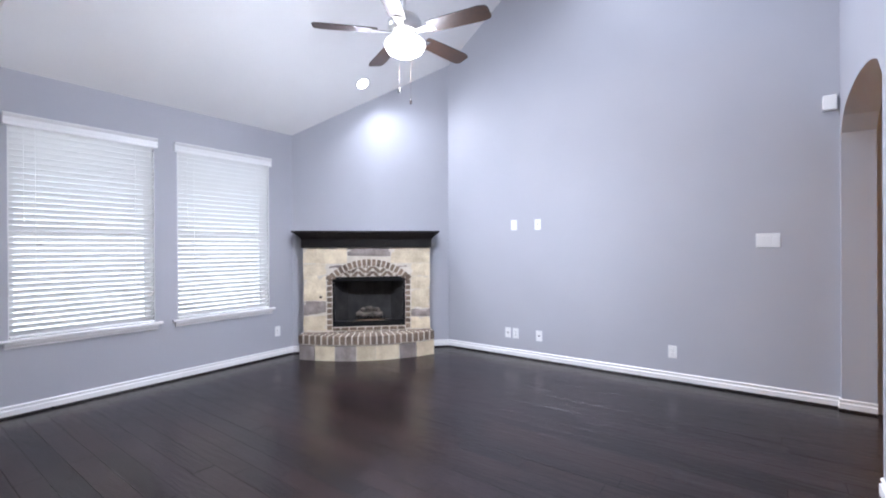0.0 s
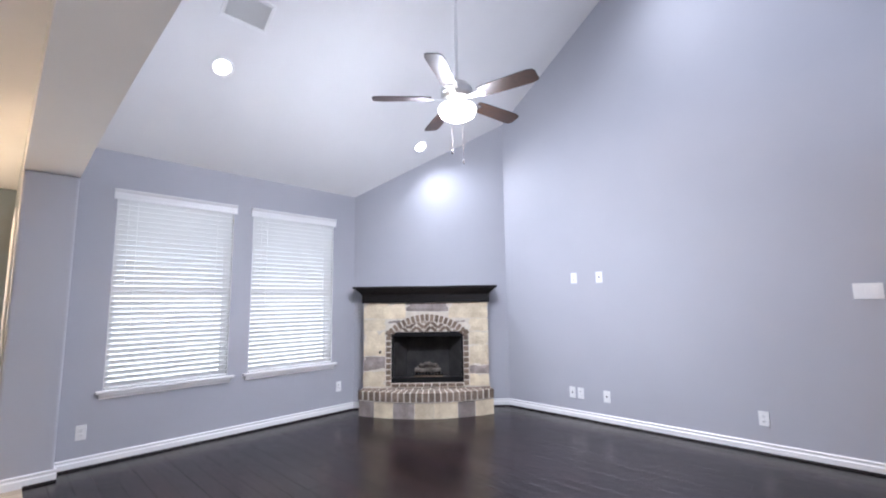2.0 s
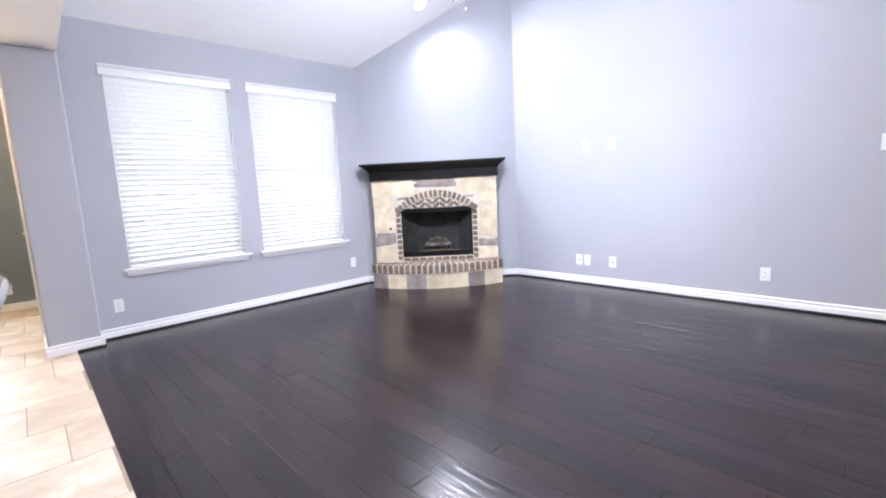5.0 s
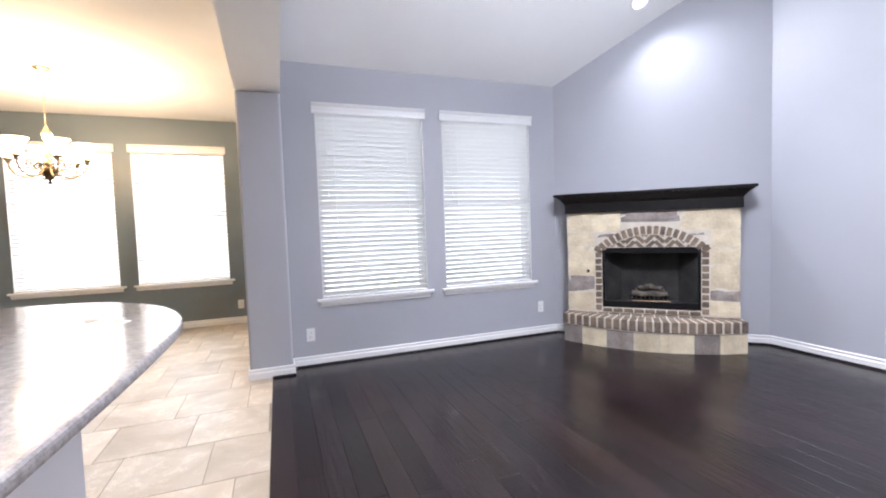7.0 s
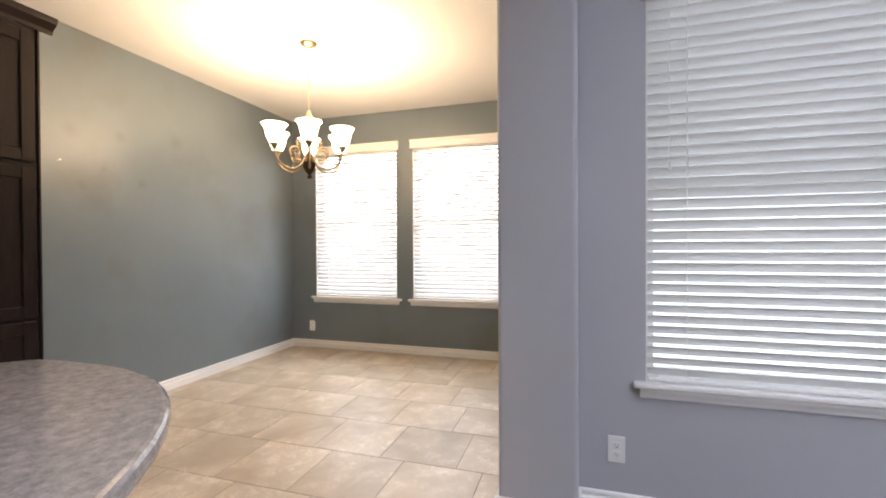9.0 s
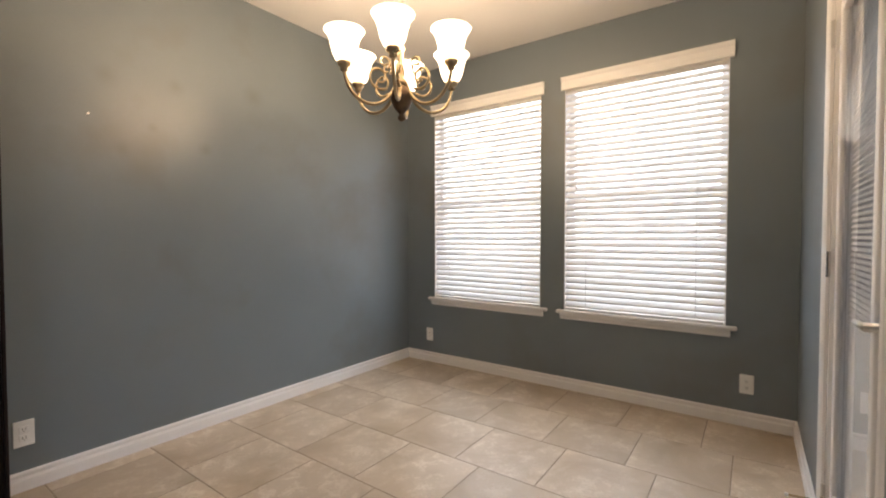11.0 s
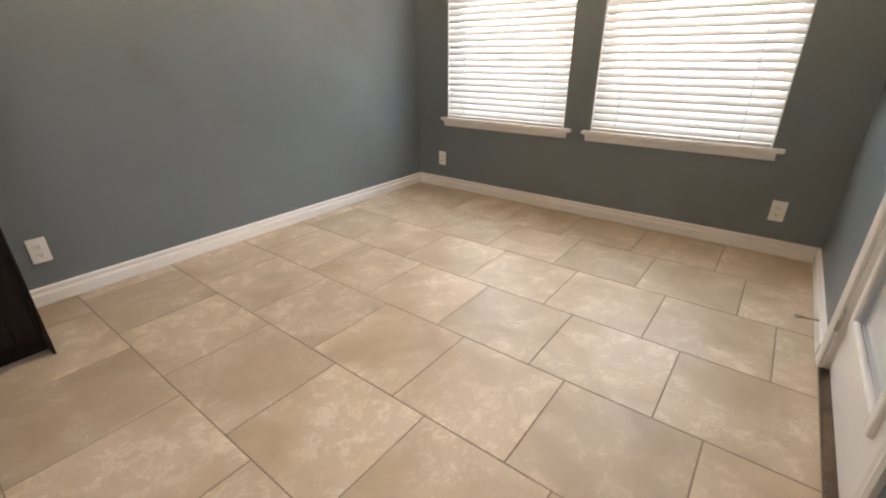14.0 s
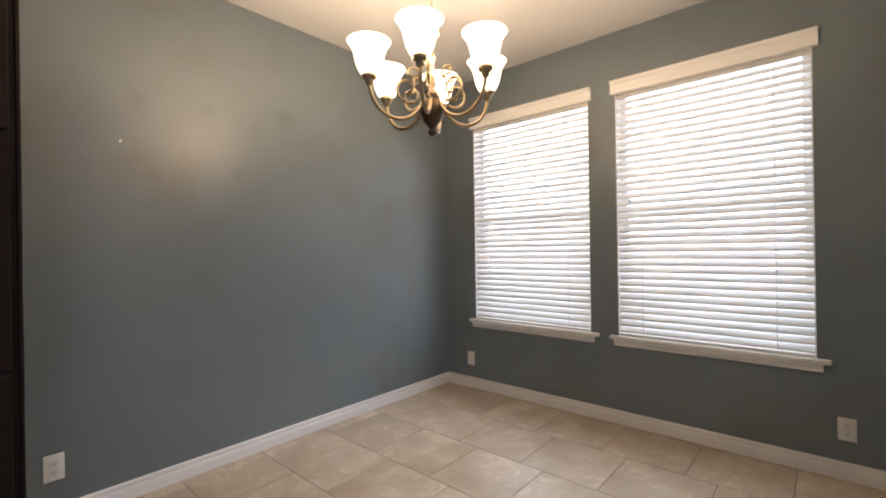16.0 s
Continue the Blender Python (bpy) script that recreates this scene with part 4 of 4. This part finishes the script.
for dx, drop in ((-0.03, 0.40), (0.03, 0.48)):
    part("pull_chain", tube(B(), [(FAN.x + dx, FAN.y + dx, FAN.z - 0.10), (FAN.x + dx, FAN.y + dx, FAN.z - drop)], 0.0008, 6), "bronze_dark", fan)
    part("chain_fob", lathe(B(), [(0.002, 0), (0.007, -0.008), (0.008, -0.03), (0.002, -0.036)], (FAN.x + dx, FAN.y + dx, FAN.z - drop), 8), "fan_wood", fan, "small wooden pull")
lamp("fan_glow", "POINT", (FAN.x, FAN.y, FAN.z - 0.26), FAN_W * 0.78, COOL, 0.24)
lamp("fan_bulb", "SPOT", (FAN.x, FAN.y, FAN.z - 0.19), FAN_W * 1.9, COOL, 0.24, aim=(FAN.x, FAN.y, 0), spot=176)

# ---- recessed lights and vent in the sloped ceiling ----
TILT_Y = -math.degrees(math.atan(SLOPE))


def recessed(x, y, z=None, power=None, colour=COOL):
    t = thing("recessed_light", (x, y, vault(x) if z is None else z), "white recessed ceiling light, switched on", "ceiling light", "recessed lights")
    m = pose(x, y, vault(x), 0, TILT_Y, 0) if z is None else pose(x, y, z)
    part("trim_ring", lathe(B(), [(0.068, 0.004), (0.068, -0.002), (0.078, -0.007), (0.092, -0.006), (0.096, 0.0), (0.096, 0.004)], (0, 0, 0), 28, m), "plate", t, "", True)
    part("lens", lathe(B(), [(0.068, -0.001), (0.04, -0.003), (0.0, -0.004)], (0, 0, 0), 24, m), "lens_can", t, "glowing lens")
    if z is None:
        lamp("recessed_bulb", "SPOT", m @ Vector((0, 0, -0.02)), CAN_W, colour, 0.09, aim=m @ Vector((0, 0, -1)), spot=160)
    else:
        lamp("recessed_bulb", "SPOT", m @ Vector((0, 0, -0.02)), power, colour, 0.06, aim=m @ Vector((0, 0, -1)), spot=110)


for x, y in ((-3.811, 1.303), (-3.909, 3.702), (-1.5, 3.702), (-1.5, 1.303)):
    recessed(x, y)
# kitchen lights out of view, added to brighten the tile and worktop
for x in (-1.7, -0.5, 0.9):
    recessed(x, -0.5, CEIL, 175, (0.86, 0.92, 1.0))
vx, vy = -3.375, 1.337
vent = thing("ceiling_vent", (vx, vy, vault(vx)), "white slatted air vent in the sloped ceiling", "vent")
m = pose(vx, vy, vault(vx), 0, TILT_Y, 0)
# flat black sheet stands for the shade behind the slats
part("backing", box(B(), (-0.10, -0.155, -0.002), (0.10, 0.155, -0.0005), 0, m), "dark", vent, "dark sheet for the shade inside the duct")
bm = B()
for lo, hi in (((-0.13, -0.185), (-0.10, 0.185)), ((0.10, -0.185), (0.13, 0.185)), ((-0.10, -0.185), (0.10, -0.155)), ((-0.10, 0.155), (0.10, 0.185))):
    box(bm, (lo[0], lo[1], -0.010), (hi[0], hi[1], 0.002), 0.003, m)
part("frame", bm, "plate", vent)
for i in range(16):
    part("slat", box(B(), (-0.0095, -0.155, -0.0008), (0.0095, 0.155, 0.0008), 0, m @ pose(-0.094 + 0.0125 * i, 0, -0.008, 0, 40, 0)), "plate", vent)

nail = thing("nail", (-4.612, YB, 1.752), "small pale nail in the slate-grey wall", "nail")
part("shank", tube(B(), [(-4.612, YB - 0.01, 1.750), (-4.612, YB + 0.022, 1.754)], 0.0022, 6), "nickel", nail)
part("head", lathe(B(), [(0.005, 0), (0.005, 0.0015), (0, 0.002)], (0, 0, 0), 10, Matrix.Translation((-4.612, YB + 0.022, 1.754)) @ pose(0, 0, 0, -90, 0, 0)), "plate", nail)
vx, vy = -4.23, -1.29
vent = thing("ceiling_vent", (vx, vy, CEIL), "white slatted air vent in the flat ceiling", "vent")
m = pose(vx, vy, CEIL)
# duct shade as a black sheet, here too
part("backing", box(B(), (-0.07, -0.12, -0.002), (0.07, 0.12, -0.0005), 0, m), "dark", vent, "dark sheet for the shade inside the duct")
bm = B()
for lo, hi in (((-0.10, -0.15), (-0.07, 0.15)), ((0.07, -0.15), (0.10, 0.15)), ((-0.07, -0.15), (0.07, -0.12)), ((-0.07, 0.12), (0.07, 0.15))):
    box(bm, (lo[0], lo[1], -0.010), (hi[0], hi[1], 0.002), 0.003, m)
part("frame", bm, "plate", vent)
for i in range(11):
    part("slat", box(B(), (-0.0085, -0.12, -0.0008), (0.0085, 0.12, 0.0008), 0, m @ pose(-0.0625 + 0.0125 * i, 0, -0.008, 0, 40, 0)), "plate", vent)
lamp("hall_bulb", "POINT", (1.5, 5.62, 2.2), 110, (1.0, 0.72, 0.42), 0.08)


# daylight in the window openings
for x, holes, power in ((XW, LIVING_WINDOWS, 13), (XD, DINING_WINDOWS, 46)):
    for y0, y1, z0, z1 in holes:
        data = bpy.data.lights.new("window_daylight", "AREA")
        data.shape, data.size, data.size_y = "RECTANGLE", y1 - y0, z1 - z0
        data.energy, data.color = power, (0.82, 0.90, 1.0)
        new("window_daylight", data).matrix_world = look((x - 0.20, (y0 + y1) / 2, (z0 + z1) / 2), (x, (y0 + y1) / 2, (z0 + z1) / 2))


# ---- fireplace ----
FA, FB = Vector((-4.70, 3.23, 0)), Vector((-3.405, 4.512, 0))   # the line of the chimney breast
FU = (FB - FA).normalized()
FN = Vector((FU.y, -FU.x, 0))
UC = 0.94                    # middle of the hearth along it
FM = Matrix((FU.to_4d(), (-FN).to_4d(), Vector((0, 0, 1, 0)), Vector((0, 0, 0, 1)))).transposed()
FM[3][0] = FM[3][1] = FM[3][2] = 0
FM[0][3], FM[1][3], FM[2][3], FM[3][3] = *(FA + FU * UC), 1
# in this frame x runs along the wall, -y points into the room
fire = thing("fireplace", FA + FU * UC + FN * 0.1, "corner fireplace in pale limestone and brown brick", "fireplace")


def fpart(name, bm, mat, label="", parent=None, smooth=False):
    bmesh.ops.transform(bm, matrix=FM, verts=bm.verts)
    return part(name, bm, mat, parent or fire, label, smooth)


HW, FACE = 0.755, -0.15       # half width of the stone front, its plane
OW, OZ0, OZ1 = 0.435, 0.335, 0.935
OX = 0.015                    # the firebox sits a touch off the middle
bm = B()
cells(bm, (-HW + 0.01, HW - 0.01), (0.0, 1.29), [(OX - OW, OX + OW, OZ0, OZ1)], lambda b, u0, u1, z0, z1: box(b, (u0, FACE + 0.004, z0), (u1, 0.055, z1)))
fpart("mortar_bed", bm, "mortar", "pale mortar between the stones")


def stone(x0, x1, z0, z1, mat="stone", y=None, depth=0.07):
    """A roughly squared block, its face and edges uneven."""
    y = FACE if y is None else y
    bm = B()
    nx, nz = 4, 3
    jit = random.Random(round(x0 * 991 + z0 * 377))
    grid = []
    for j in range(nz + 1):
        row = []
        for i in range(nx + 1):
            edge = i in (0, nx) or j in (0, nz)
            row.append(bm.verts.new((x0 + (x1 - x0) * i / nx + jit.uniform(-1, 1) * 0.004, y + (0.003 if edge else -0.003) + jit.uniform(-1, 1) * 0.004, z0 + (z1 - z0) * j / nz + jit.uniform(-1, 1) * 0.004)))
        grid.append(row)
    for j in range(nz):
        for i in range(nx):
            bm.faces.new((grid[j][i], grid[j][i + 1], grid[j + 1][i + 1], grid[j + 1][i]))
    border = grid[0] + [r[-1] for r in grid[1:]] + grid[-1][-2::-1] + [r[0] for r in grid[-2:0:-1]]
    back = [bm.verts.new((v.co.x, y + depth, v.co.z)) for v in border]
    k = len(border)
    for i in range(k):
        bm.faces.new((border[i], border[(i + 1) % k], back[(i + 1) % k], back[i]))
    fpart("stone", bm, mat)


def brick(m, w, h, d=0.06):
    """One brick of face w by h, its face centred at the pose m."""
    bm = box(B(), (-w / 2, -0.004, -h / 2), (w / 2, d, h / 2), 0.004, m)
    fpart("brick", bm, "brick")


G = 0.006
BW = 0.068                    # width of the brick strip beside the firebox
LX, RX = OX - OW - BW, OX + OW + BW
# stone columns, from the hearth up
for z0, z1, mat in ((0.285, 0.475, "stone"), (0.475, 0.65, "stone_grey"), (0.65, 0.95, "stone"), (0.95, 1.09, "stone")):
    stone(-HW, LX - G, z0 + G, z1, mat)
for z0, z1, mat in ((0.285, 0.43, "stone"), (0.43, 0.53, "stone_grey"), (0.53, 0.77, "stone"), (0.77, 0.93, "stone"), (0.93, 1.09, "stone")):
    stone(RX + G, HW, z0 + G, z1, mat)
stone(-HW, -0.25, 1.09 + G, 1.285)
stone(-0.25 + G, 0.27, 1.175 + G, 1.285, "stone_grey")
stone(0.27 + G, HW, 1.09 + G, 1.285)
# brick strips beside the opening
n = 10
for sx in (OX - OW - BW / 2, OX + OW + BW / 2):
    for i in range(n):
        z = OZ0 - 0.04 + (OZ1 + 0.03 - OZ0 + 0.04) * (i + 0.5) / n
        brick(Matrix.Translation((sx, FACE - 0.004, z)), BW - 0.012, (OZ1 - OZ0 + 0.07) / n - 0.016)
# arch ring
AR_R = 0.66                   # middle radius of the ring
AR_C = 1.105 - AR_R
span = math.asin((OW + BW / 2) / AR_R)
count = 19
for i in range(count):
    a = -span + 2 * span * i / (count - 1)
    brick(Matrix.Translation((OX + AR_R * math.sin(a), FACE - 0.003, AR_C + AR_R * math.cos(a))) @ pose(0, 0, 0, 0, math.degrees(a), 0), 0.042, 0.082)
# corner fillers beside the ring
for sx in (-1, 1):
    stone(*sorted((OX + sx * (OW + BW), OX + sx * 0.30)), 1.03, 1.088, "stone_grey", FACE + 0.006, 0.05)
# herringbone under the ring, cut to the arch and the firebox
LONG, THIN = 0.112, 0.036
for c in range(-5, 6):
    x = OX + c * 0.087
    for j in range(-1, 4):
        z = OZ1 + 0.02 + j * 0.066
        m = Matrix.Translation((x, FACE + 0.001, z)) @ pose(0, 0, 0, 0, 45 if c % 2 else -45, 0)
        bm = box(B(), (-LONG / 2, -0.004, -THIN / 2), (LONG / 2, 0.03, THIN / 2), 0, m)
        away = Vector((x - OX, 0, z - AR_C)).normalized()
        for co, no in ((Vector((0, 0, OZ1 + 0.004)), Vector((0, 0, -1))), (Vector((OX, 0, AR_C)) + away * (AR_R - 0.048), away), (Vector((OX - OW, 0, 0)), Vector((-1, 0, 0))), (Vector((OX + OW, 0, 0)), Vector((1, 0, 0)))):
            r = bmesh.ops.bisect_plane(bm, geom=bm.verts[:] + bm.edges[:] + bm.faces[:], plane_co=co, plane_no=no, clear_outer=True)
            rim = [e for e in r["geom_cut"] if isinstance(e, bmesh.types.BMEdge)]
            if rim:
                bmesh.ops.holes_fill(bm, edges=rim)
        if len(bm.verts) >= 6 and sum(f.calc_area() for f in bm.faces) > 0.002:
            fpart("brick", bm, "brick")
        else:
            bm.free()
# a course of bricks between hearth and firebox
for i in range(9):
    brick(Matrix.Translation((OX - OW + 2 * OW * (i + 0.5) / 9, FACE - 0.003, 0.307)), 2 * OW / 9 - 0.012, 0.036)
# hearth: curved front of stone under a rowlock brick course
HD, BOW = -0.29, 0.20


def bowed(x, extra=0.0):
    return HD - extra - BOW * (1 - (x / 0.785) ** 2)


bm = B()
xs = [-0.77 + 1.54 * i / 20 for i in range(21)]
ring = [(x, bowed(x) + 0.02) for x in xs] + [(0.77, 0.055), (-0.77, 0.055)]
prism(bm, ring, (0, 0, 0.276), (0, 0, 0), (1, 0, 0), (0, 1, 0))
fpart("hearth_bed", bm, "mortar", "pale mortar of the raised hearth")
bm = B()
prism(bm, [(x, bowed(x) - 0.004) for x in xs] + [(0.77, bowed(0.77) + 0.05), (-0.77, bowed(0.77) + 0.05)], (0, 0, 0.108), (0, 0, 0.172), (1, 0, 0), (0, 1, 0))
fpart("mortar_course", bm, "mortar", "pale joints of the rowlock course")
edges = [-0.785, -0.60, -0.37, -0.13, 0.09, 0.36, 0.56, 0.785]
for i, (x0, x1) in enumerate(zip(edges, edges[1:])):
    bm = B()
    k = 4
    lo, hi, bl, bh = [], [], [], []
    for j in range(k + 1):
        x = x0 + G + (x1 - x0 - G) * j / k
        y = bowed(x) - random.uniform(0, 0.006)
        lo.append(bm.verts.new((x, y, 0.0)))
        hi.append(bm.verts.new((x, y + random.uniform(-0.004, 0.004), 0.168)))
        bl.append(bm.verts.new((x, y + 0.08, 0.0)))
        bh.append(bm.verts.new((x, y + 0.08, 0.168)))
    for j in range(k):
        for a, b in ((lo, hi), (hi, bh), (bh, bl), (bl, lo)):
            bm.faces.new((a[j], a[j + 1], b[j + 1], b[j]))
    for j in (0, k):
        bm.faces.new((lo[j], hi[j], bh[j], bl[j]))
    fpart("stone", bm, "stone_grey" if i in (0, 2, 5) else "stone")
count = 23
for i in range(count):
    x = -0.765 + 1.53 * i / (count - 1)
    slope = math.degrees(math.atan(2 * BOW * x / 0.785 ** 2))
    m = Matrix.Translation((x, bowed(x, 0.012), 0.234)) @ pose(0, 0, 0, 0, 0, slope)
    brick(m, 0.052, 0.100, 0.19)
for i in range(15):
    x = -0.72 + 1.44 * i / 14
    bm = box(B(), (x - 0.046, bowed(x) + 0.20, 0.268), (x + 0.046, FACE - 0.008, 0.282), 0.003)
    fpart("brick", bm, "brick")
# iron firebox
bm = B()
x0, x1 = OX - OW, OX + OW
box(bm, (x0, FACE + 0.004, OZ0 - 0.005), (x0 + 0.022, FACE + 0.05, OZ1), 0.003)
box(bm, (x1 - 0.022, FACE + 0.004, OZ0 - 0.005), (x1, FACE + 0.05, OZ1), 0.003)
box(bm, (x0 + 0.022, FACE + 0.004, OZ1 - 0.055), (x1 - 0.022, FACE + 0.05, OZ1), 0.003)
box(bm, (x0 + 0.022, FACE + 0.004, OZ0 - 0.005), (x1 - 0.022, FACE + 0.05, OZ0 + 0.065), 0.003)
fpart("firebox_frame", bm, "black_metal", "black metal firebox surround")
bm = B()
back = [(x0 + 0.17, 0.10), (x1 - 0.17, 0.10)]
pts = [(x0 + 0.02, FACE + 0.05), back[0], back[1], (x1 - 0.02, FACE + 0.05)]
lo = [bm.verts.new((p[0], p[1], OZ0 + 0.04)) for p in pts]
hi = [bm.verts.new((p[0], p[1], OZ1)) for p in pts]
for i in range(3):
    bm.faces.new((lo[i], lo[i + 1], hi[i + 1], hi[i]))
bm.faces.new(lo)
bm.faces.new(hi)
fpart("firebox_lining", bm, "firebox_dark", "very dark panels inside the firebox")
bm = B()
for i in range(9):
    x = OX - 0.16 + 0.04 * i
    tube(bm, [(x, -0.10, OZ0 + 0.085), (x, 0.04, OZ0 + 0.085)], 0.006, 6)
for y in (-0.10, 0.03):
    tube(bm, [(OX - 0.19, y, OZ0 + 0.085), (OX + 0.19, y, OZ0 + 0.085)], 0.007, 6)
    for x in (-0.15, 0.15):
        tube(bm, [(OX + x, y, OZ0 + 0.085), (OX + x, y, OZ0 + 0.04)], 0.006, 6)
fpart("log_grate", bm, "black_metal", "black iron log grate")
for x0_, y0_, z0_, x1_, y1_, z1_, r in ((-0.16, -0.02, 0.125, 0.16, -0.03, 0.125, 0.032), (-0.13, 0.04, 0.135, 0.14, 0.05, 0.14, 0.036), (-0.10, -0.04, 0.175, 0.02, 0.05, 0.20, 0.026), (0.11, -0.05, 0.18, -0.01, 0.04, 0.195, 0.024)):
    bm = B()
    pts = [(OX + x0_ + (x1_ - x0_) * i / 6, y0_ + (y1_ - y0_) * i / 6, OZ0 + z0_ + (z1_ - z0_) * i / 6 + 0.006 * math.sin(i * 2.3)) for i in range(7)]
    tube(bm, pts, lambda s, r=r: r * (1 + 0.15 * math.sin(s * 11)), 9)
    fpart("log", bm, "ash_log", "pale ceramic gas log")
fpart("burner_pipe", tube(B(), [(OX - 0.16, -0.12, OZ0 + 0.07), (OX + 0.18, -0.12, OZ0 + 0.07)], 0.008, 8), "bronze_dark", "metal burner pipe")
fpart("gas_valve", lathe(B(), [(0.016, 0), (0.016, 0.004), (0.006, 0.006), (0.006, 0.02), (0, 0.02)], (0, 0, 0), 12, Matrix.Translation((-0.555, FACE - 0.004, 0.70)) @ pose(0, 0, 0, 90, 0, 0)), "black_metal", "small dark gas key plate")

# mantel shelf
mant = thing("mantel_shelf", FA + FU * UC + FN * 0.12 + Vector((0, 0, 1.285)), "espresso-stained wooden mantel shelf over the stone", "mantel")
ML, MR = 0.062 - UC, 1.806 - UC


def mantel_part(name, prof, x0, x1, label=""):
    """A board of the given side profile (depth into the room, height), its ends returned to the wall."""
    bm = B()
    prism(bm, [(-d, z) for d, z in prof], (x1 - x0, 0, 0), (x0, 0, 0), (0, 1, 0), (0, 0, 1))
    bmesh.ops.transform(bm, matrix=FM, verts=bm.verts)
    part(name, bm, "mantel", mant, label)


mantel_part("frieze", [(-0.055, 1.288), (0.175, 1.288), (0.175, 1.385), (-0.055, 1.385)], -0.775, 0.775)
bm = B()
steps = [(0.775, 0.175, 1.385), (0.785, 0.185, 1.392), (0.79, 0.19, 1.405), (0.815, 0.212, 1.43), (0.842, 0.232, 1.45), (0.85, 0.238, 1.456), (0.85, 0.238, 1.462)]
rings = [[bm.verts.new((-w, 0.055, z)), bm.verts.new((-w, -d, z)), bm.verts.new((w, -d, z)), bm.verts.new((w, 0.055, z))] for w, d, z in steps]
for a, b in zip(rings, rings[1:]):
    for i in range(4):
        bm.faces.new((a[i], a[(i + 1) % 4], b[(i + 1) % 4], b[i]))
bm.faces.new(rings[0][::-1])
bm.faces.new(rings[-1])
bmesh.ops.transform(bm, matrix=FM, verts=bm.verts)
part("crown_moulding", bm, "mantel", mant)
bm = box(B(), (ML, -0.248, 1.462), (MR, 0.055, 1.488), 0.004, FM)
part("shelf_board", bm, "mantel", mant)

# ---- floor pieces ----
ROW = 0.1265
rng = random.Random(7)
planks = {}
y = EDGE
r = 0
KNOWN = {0: -0.98, 1: -0.75, 2: -0.60, 3: -0.81, 7: -0.087}
while y < YR - 0.005:
    y1 = min(y + ROW, YR)
    x = KNOWN.get(r, rng.uniform(-1.2, 0.2))
    cuts = [x]
    if r == 3:
        cuts.append(-1.21)
    while cuts[-1] > XW:
        cuts.append(cuts[-1] - rng.choice((0.46, 0.61, 0.76, 0.92, 1.07, 1.22)))
    up = [x]
    while up[-1] < XE + TE:
        up.append(up[-1] + rng.choice((0.46, 0.61, 0.76, 0.92, 1.07, 1.22)))
    stops = sorted({*cuts, *up})
    for a, b in zip(stops, stops[1:]):
        a, b = max(a, XW), min(b, XE + TE)
        if b - a < 0.03:
            continue
        w, d = round(b - a, 3), round(y1 - y, 4)
        if (w, d) not in planks:
            bm = box(B(), (0.0005, 0.0005, -0.012), (w - 0.0005, d - 0.0005, 0.0), 0.0007)
            me = bpy.data.meshes.new("plank")
            bm.to_mesh(me)
            bm.free()
            me.materials.append(M["plank"])
            planks[(w, d)] = me
        ob = new("plank", planks[(w, d)])
        ob.parent = floor_wood
        ob.matrix_basis = Matrix.Translation((a, y, rng.uniform(-0.0006, 0.0))) @ pose(0, 0, 0, rng.uniform(-0.12, 0.12), rng.uniform(-0.03, 0.03), 0)
    y = y1
    r += 1
bm = box(B(), (XE + TE, 2.7, -0.012), (2.2, 5.85, 0.0))
structure("floor_hall", bm, "plank", "dark wood floor of the hall", "floor")
P = 0.441
tiles = {}
COLS = [-4.42 - 0.434 * k for k in range(7, -1, -1)] + [-4.42 + 0.463 * k for k in range(1, 6)] + [-2.105 + 0.449 * k for k in range(1, 11)]
for k, (xa, xb) in enumerate(zip(COLS, COLS[1:])):
    k = 6 - k
    xa, xb = max(xa, XD), min(xb, XK)
    if xb - xa < 0.02:
        continue
    first = (-0.411 - k * P / 3) % P - 9 * P
    j = 0
    while first + j * P < EDGE:
        ya, yb = max(first + j * P, YB), min(first + (j + 1) * P, EDGE)
        j += 1
        if yb - ya < 0.02:
            continue
        w, d = round(xb - xa, 3), round(yb - ya, 3)
        if (w, d) not in tiles:
            bm = box(B(), (0.0022, 0.0022, -0.004), (w - 0.0022, d - 0.0022, 0.0), 0.0014)
            me = bpy.data.meshes.new("floor_tile_piece")
            bm.to_mesh(me)
            bm.free()
            me.materials.append(M["tile"])
            tiles[(w, d)] = me
        ob = new("tile", tiles[(w, d)])
        ob.parent = floor_tile
        ob.matrix_basis = Matrix.Translation((xa, ya, 0))
